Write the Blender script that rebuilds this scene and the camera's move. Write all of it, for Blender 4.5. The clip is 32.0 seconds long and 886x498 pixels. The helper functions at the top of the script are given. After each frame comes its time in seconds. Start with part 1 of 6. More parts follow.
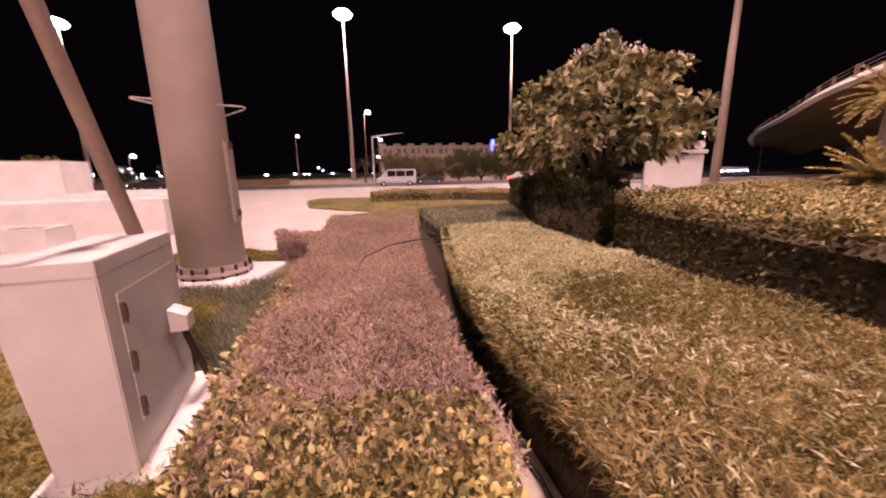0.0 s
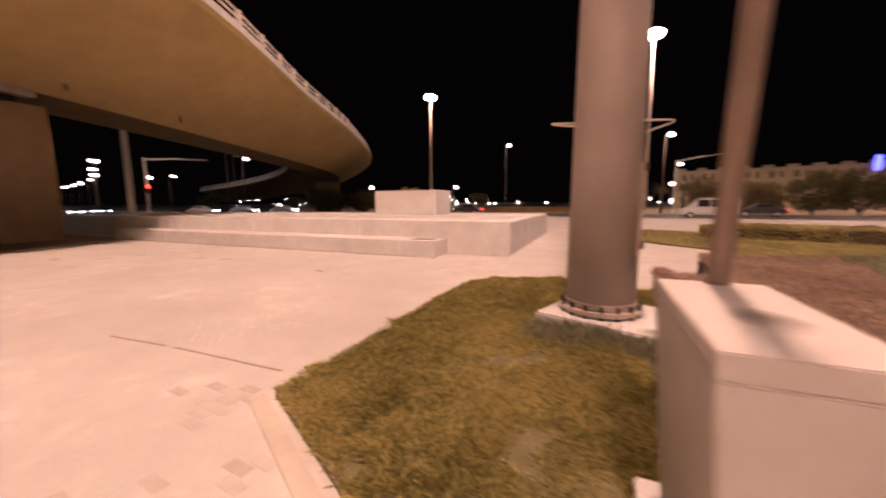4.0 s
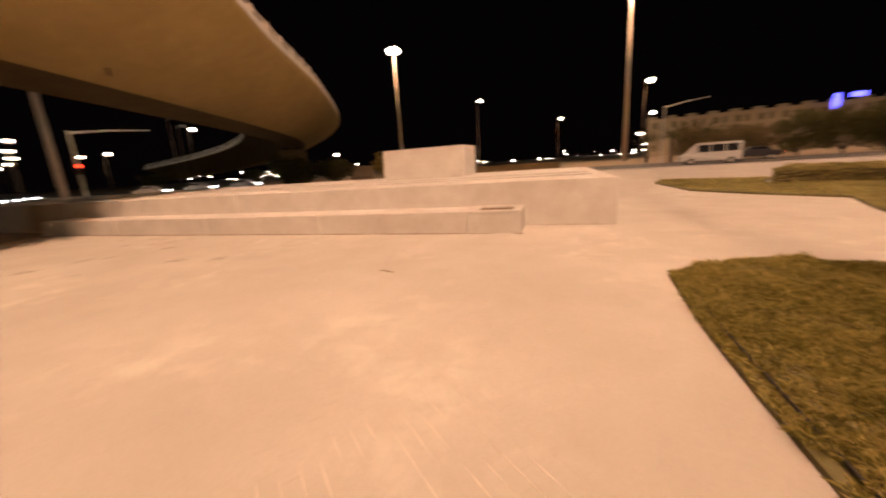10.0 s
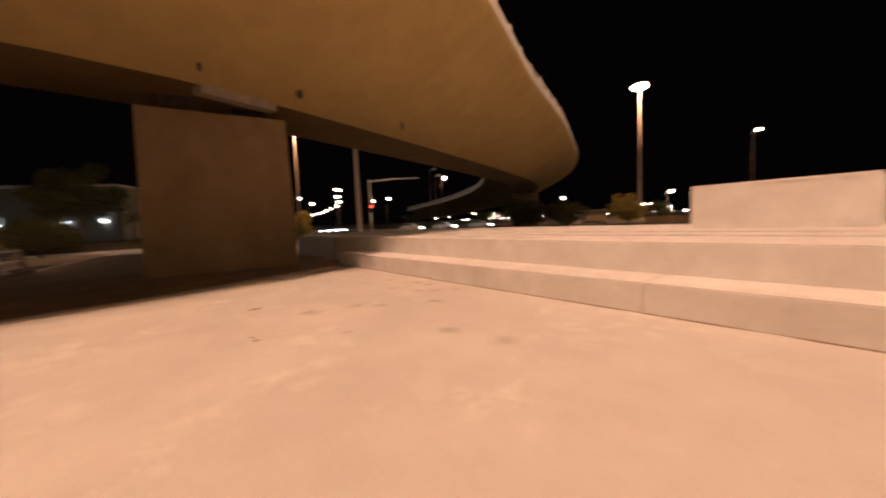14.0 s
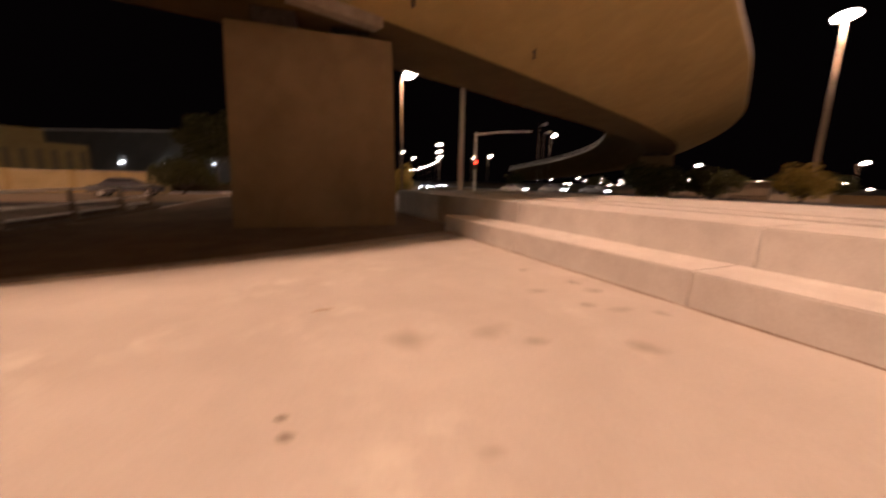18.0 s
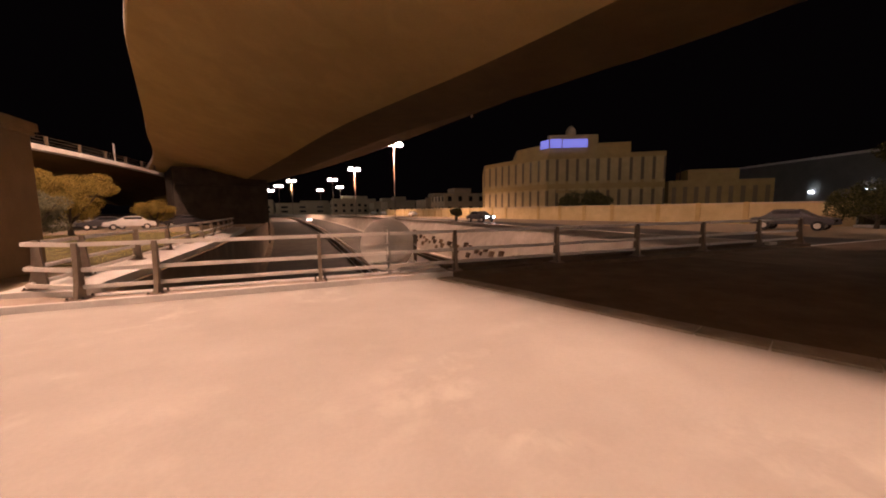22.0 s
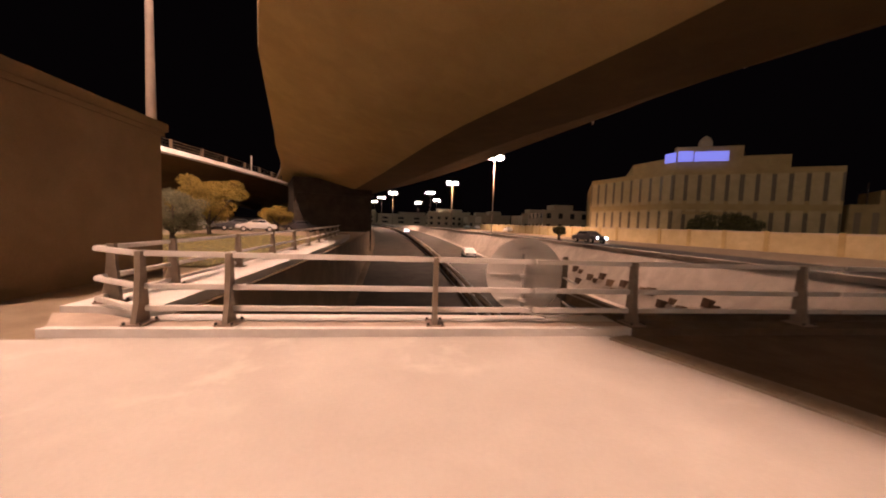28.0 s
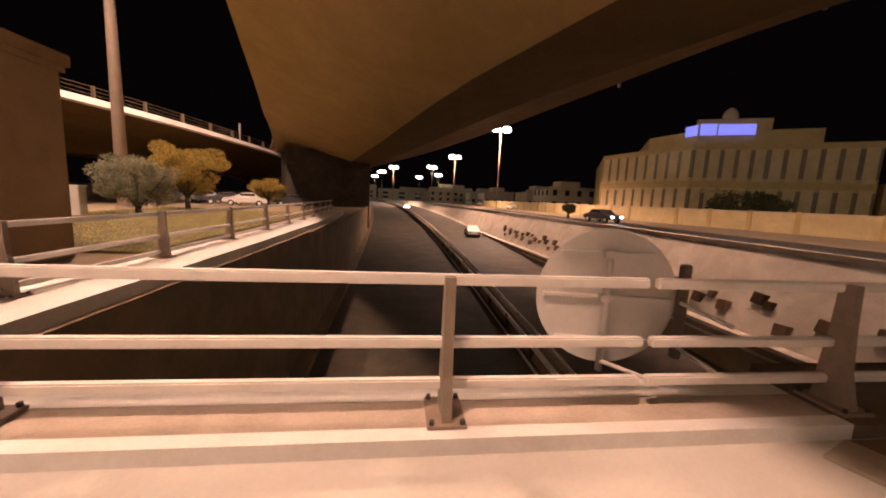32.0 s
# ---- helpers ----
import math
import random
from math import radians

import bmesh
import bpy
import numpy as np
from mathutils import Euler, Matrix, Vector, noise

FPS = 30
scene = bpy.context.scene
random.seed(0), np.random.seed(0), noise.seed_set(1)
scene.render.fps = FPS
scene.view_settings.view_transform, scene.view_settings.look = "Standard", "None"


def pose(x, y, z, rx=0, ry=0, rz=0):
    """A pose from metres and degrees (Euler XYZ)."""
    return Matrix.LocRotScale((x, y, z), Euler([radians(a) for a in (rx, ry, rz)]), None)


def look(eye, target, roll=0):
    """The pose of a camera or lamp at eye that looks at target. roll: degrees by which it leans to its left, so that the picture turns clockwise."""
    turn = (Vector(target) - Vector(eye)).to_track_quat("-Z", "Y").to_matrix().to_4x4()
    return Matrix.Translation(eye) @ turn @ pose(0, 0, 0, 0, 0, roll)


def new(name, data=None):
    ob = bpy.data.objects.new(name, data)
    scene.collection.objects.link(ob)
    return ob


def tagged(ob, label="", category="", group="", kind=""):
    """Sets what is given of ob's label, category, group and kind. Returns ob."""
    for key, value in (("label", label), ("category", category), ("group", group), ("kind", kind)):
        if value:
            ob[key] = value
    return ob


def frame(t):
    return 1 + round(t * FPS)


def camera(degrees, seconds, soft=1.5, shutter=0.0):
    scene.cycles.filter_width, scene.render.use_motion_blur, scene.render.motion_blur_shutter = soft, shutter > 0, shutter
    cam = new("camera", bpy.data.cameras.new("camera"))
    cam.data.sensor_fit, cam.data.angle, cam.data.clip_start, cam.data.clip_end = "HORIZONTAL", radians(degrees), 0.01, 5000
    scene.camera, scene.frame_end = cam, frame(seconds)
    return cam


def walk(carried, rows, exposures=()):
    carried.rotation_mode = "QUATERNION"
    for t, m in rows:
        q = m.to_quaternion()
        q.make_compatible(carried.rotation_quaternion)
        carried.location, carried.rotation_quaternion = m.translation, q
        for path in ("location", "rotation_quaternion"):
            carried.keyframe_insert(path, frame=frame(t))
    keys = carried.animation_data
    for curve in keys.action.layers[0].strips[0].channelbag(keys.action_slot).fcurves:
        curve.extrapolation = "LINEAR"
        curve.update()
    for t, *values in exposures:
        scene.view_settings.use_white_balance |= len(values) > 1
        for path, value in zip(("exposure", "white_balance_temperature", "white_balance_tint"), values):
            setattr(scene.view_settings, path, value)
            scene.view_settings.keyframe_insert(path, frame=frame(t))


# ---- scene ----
cam = camera(101.9, 32.0, soft=1.9, shutter=0.8)
PATH = [
    (0, (1.413, -0.605, 1.582), (1.842, 1.302, 1.160), -1.1),
    (0.5, (1.438, -0.579, 1.582), (1.770, 1.356, 1.203), -3.1),
    (1, (1.367, -0.482, 1.548), (1.485, 1.475, 1.153), -0.3),
    (1.5, (1.156, -0.355, 1.540), (1.086, 1.606, 1.153), 1.1),
    (2, (0.856, -0.246, 1.545), (0.819, 1.710, 1.130), 0.9),
    (2.5, (0.556, -0.052, 1.541), (0.200, 1.883, 1.181), -0.6),
    (3, (0.255, 0.133, 1.565), (-0.382, 2.000, 1.237), 2.0),
    (3.5, (0.002, 0.158, 1.599), (-0.769, 1.981, 1.312), 0.6),
    (4, (-0.387, 0.192, 1.576), (-1.335, 1.935, 1.323), -0.3),
    (4.5, (-0.748, 0.280, 1.561), (-1.939, 1.869, 1.325), 0.7),
    (6.5, (-2.243, 0.590, 1.602), (-3.672, 1.938, 1.227), 0.8),
    (7, (-2.708, 0.711, 1.629), (-4.350, 1.825, 1.383), 0.9),
    (7.5, (-3.016, 0.872, 1.585), (-4.724, 1.857, 1.251), -0.2),
    (8, (-3.290, 1.078, 1.556), (-5.048, 1.978, 1.239), 1.4),
    (8.5, (-3.552, 1.190, 1.559), (-5.232, 2.246, 1.304), 0.9),
    (9, (-3.699, 1.203, 1.567), (-5.063, 2.637, 1.280), -2.4),
    (9.5, (-3.907, 1.546, 1.531), (-4.877, 3.289, 1.392), 0.1),
    (10, (-4.039, 1.733, 1.491), (-4.826, 3.515, 1.038), -3.8),
    (10.5, (-4.281, 1.959, 1.549), (-4.621, 3.899, 1.200), -0.8),
    (11, (-4.652, 2.462, 1.567), (-5.392, 4.297, 1.274), -2.5),
    (11.5, (-5.062, 2.729, 1.562), (-5.916, 4.533, 1.439), 2.3),
    (12, (-5.468, 2.847, 1.553), (-6.331, 4.621, 1.221), 0.8),
    (12.5, (-5.838, 2.931, 1.577), (-7.046, 4.495, 1.264), -0.4),
    (13, (-6.403, 3.032, 1.580), (-7.829, 4.426, 1.426), 1.1),
    (13.5, (-6.932, 3.072, 1.560), (-8.409, 4.412, 1.405), 0.0),
    (14, (-7.531, 3.179, 1.543), (-9.196, 4.276, 1.386), -2.5),
    (14.5, (-8.094, 3.403, 1.569), (-9.907, 4.240, 1.468), -2.9),
    (15, (-8.562, 3.522, 1.567), (-10.413, 4.271, 1.458), 0.1),
    (15.5, (-8.962, 3.635, 1.564), (-10.913, 3.999, 1.324), -2.2),
    (17.5, (-10.489, 3.776, 1.525), (-12.421, 4.070, 1.098), -1.2),
    (18, (-10.963, 3.926, 1.518), (-12.826, 4.552, 1.148), 1.1),
    (18.5, (-11.372, 4.083, 1.529), (-13.184, 4.903, 1.320), -1.1),
    (19, (-11.766, 4.265, 1.536), (-13.729, 4.624, 1.407), -2.5),
    (19.5, (-12.050, 4.439, 1.538), (-14.021, 4.230, 1.269), -1.2),
    (20, (-12.404, 4.545, 1.553), (-14.287, 3.899, 1.358), 0.1),
    (20.5, (-12.912, 4.532, 1.556), (-14.344, 3.168, 1.257), -1.4),
    (21, (-13.233, 4.423, 1.596), (-14.060, 2.634, 1.258), 1.1),
    (21.5, (-13.413, 4.270, 1.566), (-14.165, 2.435, 1.304), 0.6),
    (22, (-13.475, 4.204, 1.560), (-14.195, 2.351, 1.344), -0.7),
    (22.5, (-13.481, 4.204, 1.576), (-14.209, 2.355, 1.350), -0.8),
    (23, (-13.486, 4.182, 1.544), (-14.129, 2.304, 1.301), 2.1),
    (23.5, (-13.495, 4.130, 1.608), (-14.012, 2.217, 1.334), 2.9),
    (24, (-13.456, 4.053, 1.661), (-13.955, 2.139, 1.364), 2.3),
    (24.5, (-13.322, 3.922, 1.652), (-13.914, 2.044, 1.300), 2.7),
    (25, (-13.295, 3.642, 1.653), (-13.737, 1.723, 1.305), 1.6),
    (25.5, (-13.408, 3.288, 1.669), (-13.711, 1.320, 1.482), 2.7),
    (27.5, (-13.315, 1.831, 1.567), (-13.619, -0.142, 1.443), 5.2),
    (28, (-13.231, 1.418, 1.572), (-13.473, -0.563, 1.432), 2.0),
    (28.5, (-13.243, 0.992, 1.568), (-13.452, -0.994, 1.453), 1.5),
    (29, (-13.244, 0.563, 1.560), (-13.408, -1.423, 1.401), 3.5),
    (29.5, (-13.208, 0.172, 1.556), (-13.516, -1.794, 1.355), 1.6),
    (30, (-13.291, -0.254, 1.549), (-13.563, -2.230, 1.399), 1.3),
    (30.5, (-13.341, -0.584, 1.537), (-13.655, -2.530, 1.198), 2.8),
    (31, (-13.343, -0.910, 1.555), (-13.695, -2.841, 1.175), 1.4),
    (31.5, (-13.385, -1.241, 1.554), (-13.631, -3.209, 1.299), 2.3),
    (32, (-13.430, -1.446, 1.573), (-13.671, -3.413, 1.301), 2.7),
]
EXPOSURES = [(0, 0.44, 5200, 25), (2, 0.38, 5400, 25), (4, -0.12, 5950, 18), (7, -0.26, 6850, 7), (10, -0.24, 7200, 6), (13, -0.26, 7000, 9),
             (18, -0.29, 6650, 13), (23, -0.2, 6200, 14), (25, -0.16, 6160, 14), (28, 0.04, 6100, 12), (31, 0.08, 6150, 9), (32, 0.2, 6150, 9)]
walk(cam, [(t, look(eye, target, roll)) for t, eye, target, roll in PATH], EXPOSURES)

# ---- world and lamps ----
MAST_H, NEAR_H = 33.0, 38.5
WARM = (1.0, 0.55, 0.36)
world = bpy.data.worlds.new("night")
world.use_nodes = True
scene.world = world
wbg = world.node_tree.nodes["Background"]
wbg.inputs[0].default_value = (0.0014, 0.0009, 0.00105, 1)
wbg.inputs[1].default_value = 1.0


def point_lamp(name, place, watts, radius=1.0, colour=WARM):
    data = bpy.data.lights.new(name, "POINT")
    data.energy, data.color, data.shadow_soft_size = watts, colour, radius
    ob = new(name, data)
    ob.location = place
    return ob


def down_lamp(name, place, watts, half, radius=0.4, colour=WARM, blend=0.5):
    """A lantern that shines downwards within a cone."""
    data = bpy.data.lights.new(name, "SPOT")
    data.energy, data.color, data.shadow_soft_size = watts, colour, radius
    data.spot_size, data.spot_blend = radians(2 * half), blend
    ob = new(name, data)
    ob.location = place
    return ob


# ---- materials ----
def shader(name, colours, scale=6.0, rough=0.8, bump=0.15, fine=60.0, metal=0.0, stain=0.0, per_object=0.0, island=0.0, spec=0.3, grain=0.35, dusty=0.0):
    """A procedural surface: two noises mix the colours, the fine one lifts the relief."""
    m = bpy.data.materials.new(name)
    m.use_nodes = True
    nt = m.node_tree
    n, l = nt.nodes, nt.links
    b = n["Principled BSDF"]
    b.inputs["Roughness"].default_value, b.inputs["Metallic"].default_value = rough, metal
    b.inputs["Specular IOR Level"].default_value = spec
    tc = n.new("ShaderNodeTexCoord")
    n1, n2 = n.new("ShaderNodeTexNoise"), n.new("ShaderNodeTexNoise")
    n1.inputs["Scale"].default_value, n2.inputs["Scale"].default_value = scale, fine
    n1.inputs["Detail"].default_value, n2.inputs["Detail"].default_value = 6, 4
    n1.inputs["Roughness"].default_value = 0.65
    geo = n.new("ShaderNodeNewGeometry")
    for k in (n1, n2):
        l.new(geo.outputs["Position"], k.inputs["Vector"])
    ramp = n.new("ShaderNodeValToRGB")
    ramp.color_ramp.elements[0].position, ramp.color_ramp.elements[1].position = 0.3, 0.7
    ramp.color_ramp.elements[0].color = (*colours[0], 1)
    ramp.color_ramp.elements[1].color = (*colours[-1], 1)
    if len(colours) == 3:
        e = ramp.color_ramp.elements.new(0.5)
        e.color = (*colours[1], 1)
    last = n1.outputs["Fac"]
    mixer = n.new("ShaderNodeMath")
    mixer.operation = "MULTIPLY_ADD"
    l.new(n2.outputs["Fac"], mixer.inputs[0])
    mixer.inputs[1].default_value = grain
    add = n.new("ShaderNodeMath")
    add.operation = "SUBTRACT"
    l.new(last, add.inputs[0])
    add.inputs[1].default_value = grain / 2
    l.new(add.outputs[0], mixer.inputs[2])
    fac = mixer.outputs[0]
    if per_object or island:
        src = n.new("ShaderNodeObjectInfo").outputs["Random"] if per_object else geo.outputs["Random Per Island"]
        k = n.new("ShaderNodeMath")
        k.operation = "MULTIPLY_ADD"
        l.new(src, k.inputs[0])
        k.inputs[1].default_value = per_object or island
        l.new(fac, k.inputs[2])
        k2 = n.new("ShaderNodeMath")
        k2.operation = "SUBTRACT"
        l.new(k.outputs[0], k2.inputs[0])
        k2.inputs[1].default_value = (per_object or island) / 2
        fac = k2.outputs[0]
    l.new(fac, ramp.inputs[0])
    out = ramp.outputs[0]
    if stain:
        n3 = n.new("ShaderNodeTexNoise")
        n3.inputs["Scale"].default_value, n3.inputs["Detail"].default_value = 0.9, 8
        n3.inputs["Distortion"].default_value = 0.6
        l.new(geo.outputs["Position"], n3.inputs["Vector"])
        r3 = n.new("ShaderNodeValToRGB")
        r3.color_ramp.elements[0].position, r3.color_ramp.elements[1].position = 0.42, 0.62
        r3.color_ramp.elements[0].color = (1 - stain, 1 - stain * 1.05, 1 - stain * 1.1, 1)
        r3.color_ramp.elements[1].color = (1, 1, 1, 1)
        l.new(n3.outputs["Fac"], r3.inputs[0])
        mul = n.new("ShaderNodeMix")
        mul.data_type, mul.blend_type = "RGBA", "MULTIPLY"
        mul.inputs[0].default_value = 1.0
        l.new(out, mul.inputs[6])
        l.new(r3.outputs[0], mul.inputs[7])
        out = mul.outputs[2]
    if dusty:
        def faded(scale, detail, low, high, top, warp):
            k = n.new("ShaderNodeTexNoise")
            k.inputs["Scale"].default_value, k.inputs["Detail"].default_value = scale, detail
            k.inputs["Roughness"].default_value, k.inputs["Distortion"].default_value = 0.6, warp
            l.new(geo.outputs["Position"], k.inputs["Vector"])
            r = n.new("ShaderNodeMapRange")
            r.inputs["From Min"].default_value, r.inputs["From Max"].default_value = low, high
            r.inputs["To Max"].default_value = top
            l.new(k.outputs["Fac"], r.inputs["Value"])
            return r.outputs["Result"]
        both = n.new("ShaderNodeMath")
        both.operation = "MULTIPLY"
        l.new(faded(0.42, 3, 0.50, 0.62, 1.0, 0.2), both.inputs[0])
        l.new(faded(2.3, 6, 0.48, 0.66, dusty, 0.25), both.inputs[1])
        dm = n.new("ShaderNodeMix")
        dm.data_type = "RGBA"
        l.new(both.outputs[0], dm.inputs[0])
        l.new(out, dm.inputs[6])
        dm.inputs[7].default_value = (0.78, 0.77, 0.70, 1)
        out = dm.outputs[2]
    l.new(out, b.inputs["Base Color"])
    if bump:
        bp = n.new("ShaderNodeBump")
        bp.inputs["Strength"].default_value, bp.inputs["Distance"].default_value = bump, 0.01
        l.new(n2.outputs["Fac"], bp.inputs["Height"])
        l.new(bp.outputs[0], b.inputs["Normal"])
    return m


def glow(name, colour, strength):
    m = bpy.data.materials.new(name)
    m.use_nodes = True
    b = m.node_tree.nodes["Principled BSDF"]
    b.inputs["Base Color"].default_value = (*colour, 1)
    b.inputs["Emission Color"].default_value = (*colour, 1)
    b.inputs["Emission Strength"].default_value = strength
    return m


PAVING = shader("dusty_paving", [(0.52, 0.49, 0.455), (0.57, 0.54, 0.505), (0.63, 0.60, 0.56)], 0.38, 0.9, 0.10, 26, stain=0.05, grain=0.22, dusty=0.42)
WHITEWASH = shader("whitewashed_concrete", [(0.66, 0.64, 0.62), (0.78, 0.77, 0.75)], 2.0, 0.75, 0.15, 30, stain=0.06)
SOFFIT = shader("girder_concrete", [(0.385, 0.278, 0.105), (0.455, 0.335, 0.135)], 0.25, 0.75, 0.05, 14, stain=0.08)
# girder concrete darkened for the shade on its spine and west side
SPINEMAT = shader("spine_shade_concrete", [(0.105, 0.066, 0.022), (0.14, 0.09, 0.032)], 0.4, 0.85, 0.12, 16, stain=0.12)
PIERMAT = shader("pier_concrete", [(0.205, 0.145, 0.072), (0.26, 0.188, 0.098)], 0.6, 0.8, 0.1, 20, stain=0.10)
# dark tone that carries the flyover's cast shadow on paving and kerb
SHADOWMAT = shader("shadow_toned_paving", [(0.12, 0.085, 0.055), (0.19, 0.14, 0.095)], 1.5, 0.9, 0.2, 40, stain=0.15)
KERBMAT = shader("brown_kerb", [(0.26, 0.20, 0.16), (0.36, 0.29, 0.24)], 5, 0.9, 0.2, 60)
KERBTOP = shader("sandy_kerb_top", [(0.44, 0.365, 0.30), (0.57, 0.485, 0.41)], 2.5, 0.9, 0.15, 40, stain=0.12)
KERBSTONE = shader("worn_kerbstone", [(0.33, 0.28, 0.22), (0.45, 0.40, 0.33)], 3, 0.9, 0.15, 50, stain=0.15, per_object=0.2)
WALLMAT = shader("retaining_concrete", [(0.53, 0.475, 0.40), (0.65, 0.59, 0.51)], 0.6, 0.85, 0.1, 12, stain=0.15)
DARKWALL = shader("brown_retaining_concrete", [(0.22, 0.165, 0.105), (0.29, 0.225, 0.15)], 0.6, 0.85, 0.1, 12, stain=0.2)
ASPHALT = shader("asphalt", [(0.035, 0.034, 0.034), (0.06, 0.058, 0.055)], 1.5, 0.55, 0.2, 90, stain=0.25)
DUSTROAD = shader("dusty_worn_asphalt", [(0.062, 0.052, 0.038), (0.105, 0.089, 0.067)], 0.5, 0.75, 0.15, 70, stain=0.2)
SOIL = shader("dry_soil", [(0.28, 0.22, 0.155), (0.38, 0.31, 0.22)], 1.5, 0.95, 0.3, 40)
LAWN = shader("lawn_earth", [(0.115, 0.105, 0.045), (0.21, 0.185, 0.09)], 2.5, 0.95, 0.4, 60)
GALV = shader("painted_steel", [(0.72, 0.69, 0.65), (0.80, 0.77, 0.73)], 6, 0.5, 0.05, 80, metal=0.0, stain=0.08)
SIGNBACK = shader("dull_sign_metal", [(0.66, 0.63, 0.59), (0.76, 0.73, 0.69)], 3, 0.55, 0.04, 60, stain=0.15)
STEELPOST = shader("grey_post_paint", [(0.22, 0.175, 0.13), (0.31, 0.26, 0.205)], 5, 0.6, 0.1, 60, stain=0.15)
POSTMAT = shader("brown_post_paint", [(0.16, 0.125, 0.09), (0.24, 0.195, 0.15)], 5, 0.6, 0.1, 60, stain=0.15)
HOTELMAT = shader("pale_hotel_render", [(0.56, 0.45, 0.31), (0.66, 0.54, 0.39)], 0.3, 0.9, 0.0, 5)
LEANMAT = shader("worn_brown_steel", [(0.24, 0.18, 0.14), (0.33, 0.25, 0.20)], 4, 0.6, 0.08, 60, stain=0.12)
POLEMAT = shader("mast_paint", [(0.47, 0.395, 0.35), (0.55, 0.475, 0.42)], 1.5, 0.5, 0.05, 50, stain=0.06)
DARKMETAL = shader("dark_metal", [(0.05, 0.045, 0.04), (0.10, 0.09, 0.08)], 8, 0.5, 0.05, 80, metal=0.6)
CABINET = shader("cabinet_paint", [(0.62, 0.58, 0.55), (0.70, 0.66, 0.63)], 4, 0.55, 0.04, 120, stain=0.05)
RUST = shader("rusted_hinge", [(0.08, 0.055, 0.04), (0.16, 0.11, 0.08)], 30, 0.8, 0.2, 120)
FACADE = shader("sandstone_render", [(0.44, 0.325, 0.135), (0.52, 0.39, 0.18)], 0.5, 0.9, 0.05, 10, stain=0.08)
WALLCREAM = shader("cream_wall_render", [(0.52, 0.41, 0.21), (0.62, 0.50, 0.28)], 0.4, 0.9, 0.03, 8, stain=0.10)
FARWHITE = shader("far_plaster", [(0.46, 0.38, 0.27), (0.56, 0.47, 0.345)], 0.3, 0.9, 0.0, 5)
BLIND = shader("blind_behind_glass", [(0.22, 0.17, 0.09), (0.28, 0.22, 0.125)], 0.4, 0.35, 0.0, 5, spec=0.5)
GLASS = shader("dark_glass", [(0.02, 0.02, 0.025), (0.035, 0.035, 0.04)], 1, 0.15, 0.0, 5, spec=0.5)
CARWHITE = shader("white_car_paint", [(0.70, 0.70, 0.70), (0.76, 0.76, 0.76)], 1, 0.3, 0.0, 5, spec=0.5)
CARDARK = shader("dark_car_paint", [(0.05, 0.05, 0.06), (0.08, 0.08, 0.09)], 1, 0.3, 0.0, 5, spec=0.5)
RUBBER = shader("rubber", [(0.02, 0.02, 0.02), (0.03, 0.03, 0.03)], 5, 0.9, 0.1, 60)
def decal(name, colour, strength):
    """A stain that fades out towards its rim, in its own unit circle."""
    m = shader(name, [colour, tuple(1.15 * c for c in colour)], 3.0, 0.9, 0.0, 40)
    n, l = m.node_tree.nodes, m.node_tree.links
    tc, ln, wob = n.new("ShaderNodeTexCoord"), n.new("ShaderNodeVectorMath"), n.new("ShaderNodeTexNoise")
    ln.operation = "LENGTH"
    l.new(tc.outputs["Object"], ln.inputs[0])
    wob.inputs["Scale"].default_value, wob.inputs["Detail"].default_value = 2.2, 3
    pos = n.new("ShaderNodeNewGeometry")
    l.new(pos.outputs["Position"], wob.inputs["Vector"])
    k = n.new("ShaderNodeMath")
    k.operation = "MULTIPLY_ADD"
    l.new(wob.outputs["Fac"], k.inputs[0])
    k.inputs[1].default_value = 1.3
    l.new(ln.outputs["Value"], k.inputs[2])
    r = n.new("ShaderNodeMapRange")
    r.inputs["From Min"].default_value, r.inputs["From Max"].default_value = 0.6, 1.28
    r.inputs["To Min"].default_value, r.inputs["To Max"].default_value = strength, 0.0
    l.new(k.outputs[0], r.inputs["Value"])
    l.new(r.outputs[0], n["Principled BSDF"].inputs["Alpha"])
    return m


LAMPGLOW = glow("lamp_lens", (1.0, 0.83, 0.66), 60)
COOLGLOW = glow("cool_lamp_lens", (0.85, 0.93, 1.0), 30)
REDGLOW = glow("red_lamp_lens", (1.0, 0.06, 0.03), 12)
BLUEGLOW = glow("blue_sign_light", (0.27, 0.28, 0.95), 0.75)
HEADGLOW = glow("headlamp_lens", (0.9, 0.95, 1.0), 40)


# ---- mesh helpers ----
def thing(name, label, category, group="", kind="", place=(0, 0, 0), turn=0.0):
    ob = new(name)
    ob.matrix_basis = pose(*place, 0, 0, turn)
    return tagged(ob, label, category, group, kind)


def mesh_of(name, bm, material, smooth=False):
    me = bpy.data.meshes.new(name)
    bm.normal_update()
    bm.to_mesh(me)
    bm.free()
    if smooth:
        for p in me.polygons:
            p.use_smooth = True
    me.materials.append(material)
    return me


def part(name, bm, material, parent=None, label="", smooth=False):
    ob = new(name, mesh_of(name, bm, material, smooth))
    ob.parent = parent
    if label:
        ob["label"] = label
    return ob


def shared(name, me, parent, m=None):
    ob = new(name, me)
    ob.parent = parent
    if m is not None:
        ob.matrix_basis = m
    return ob


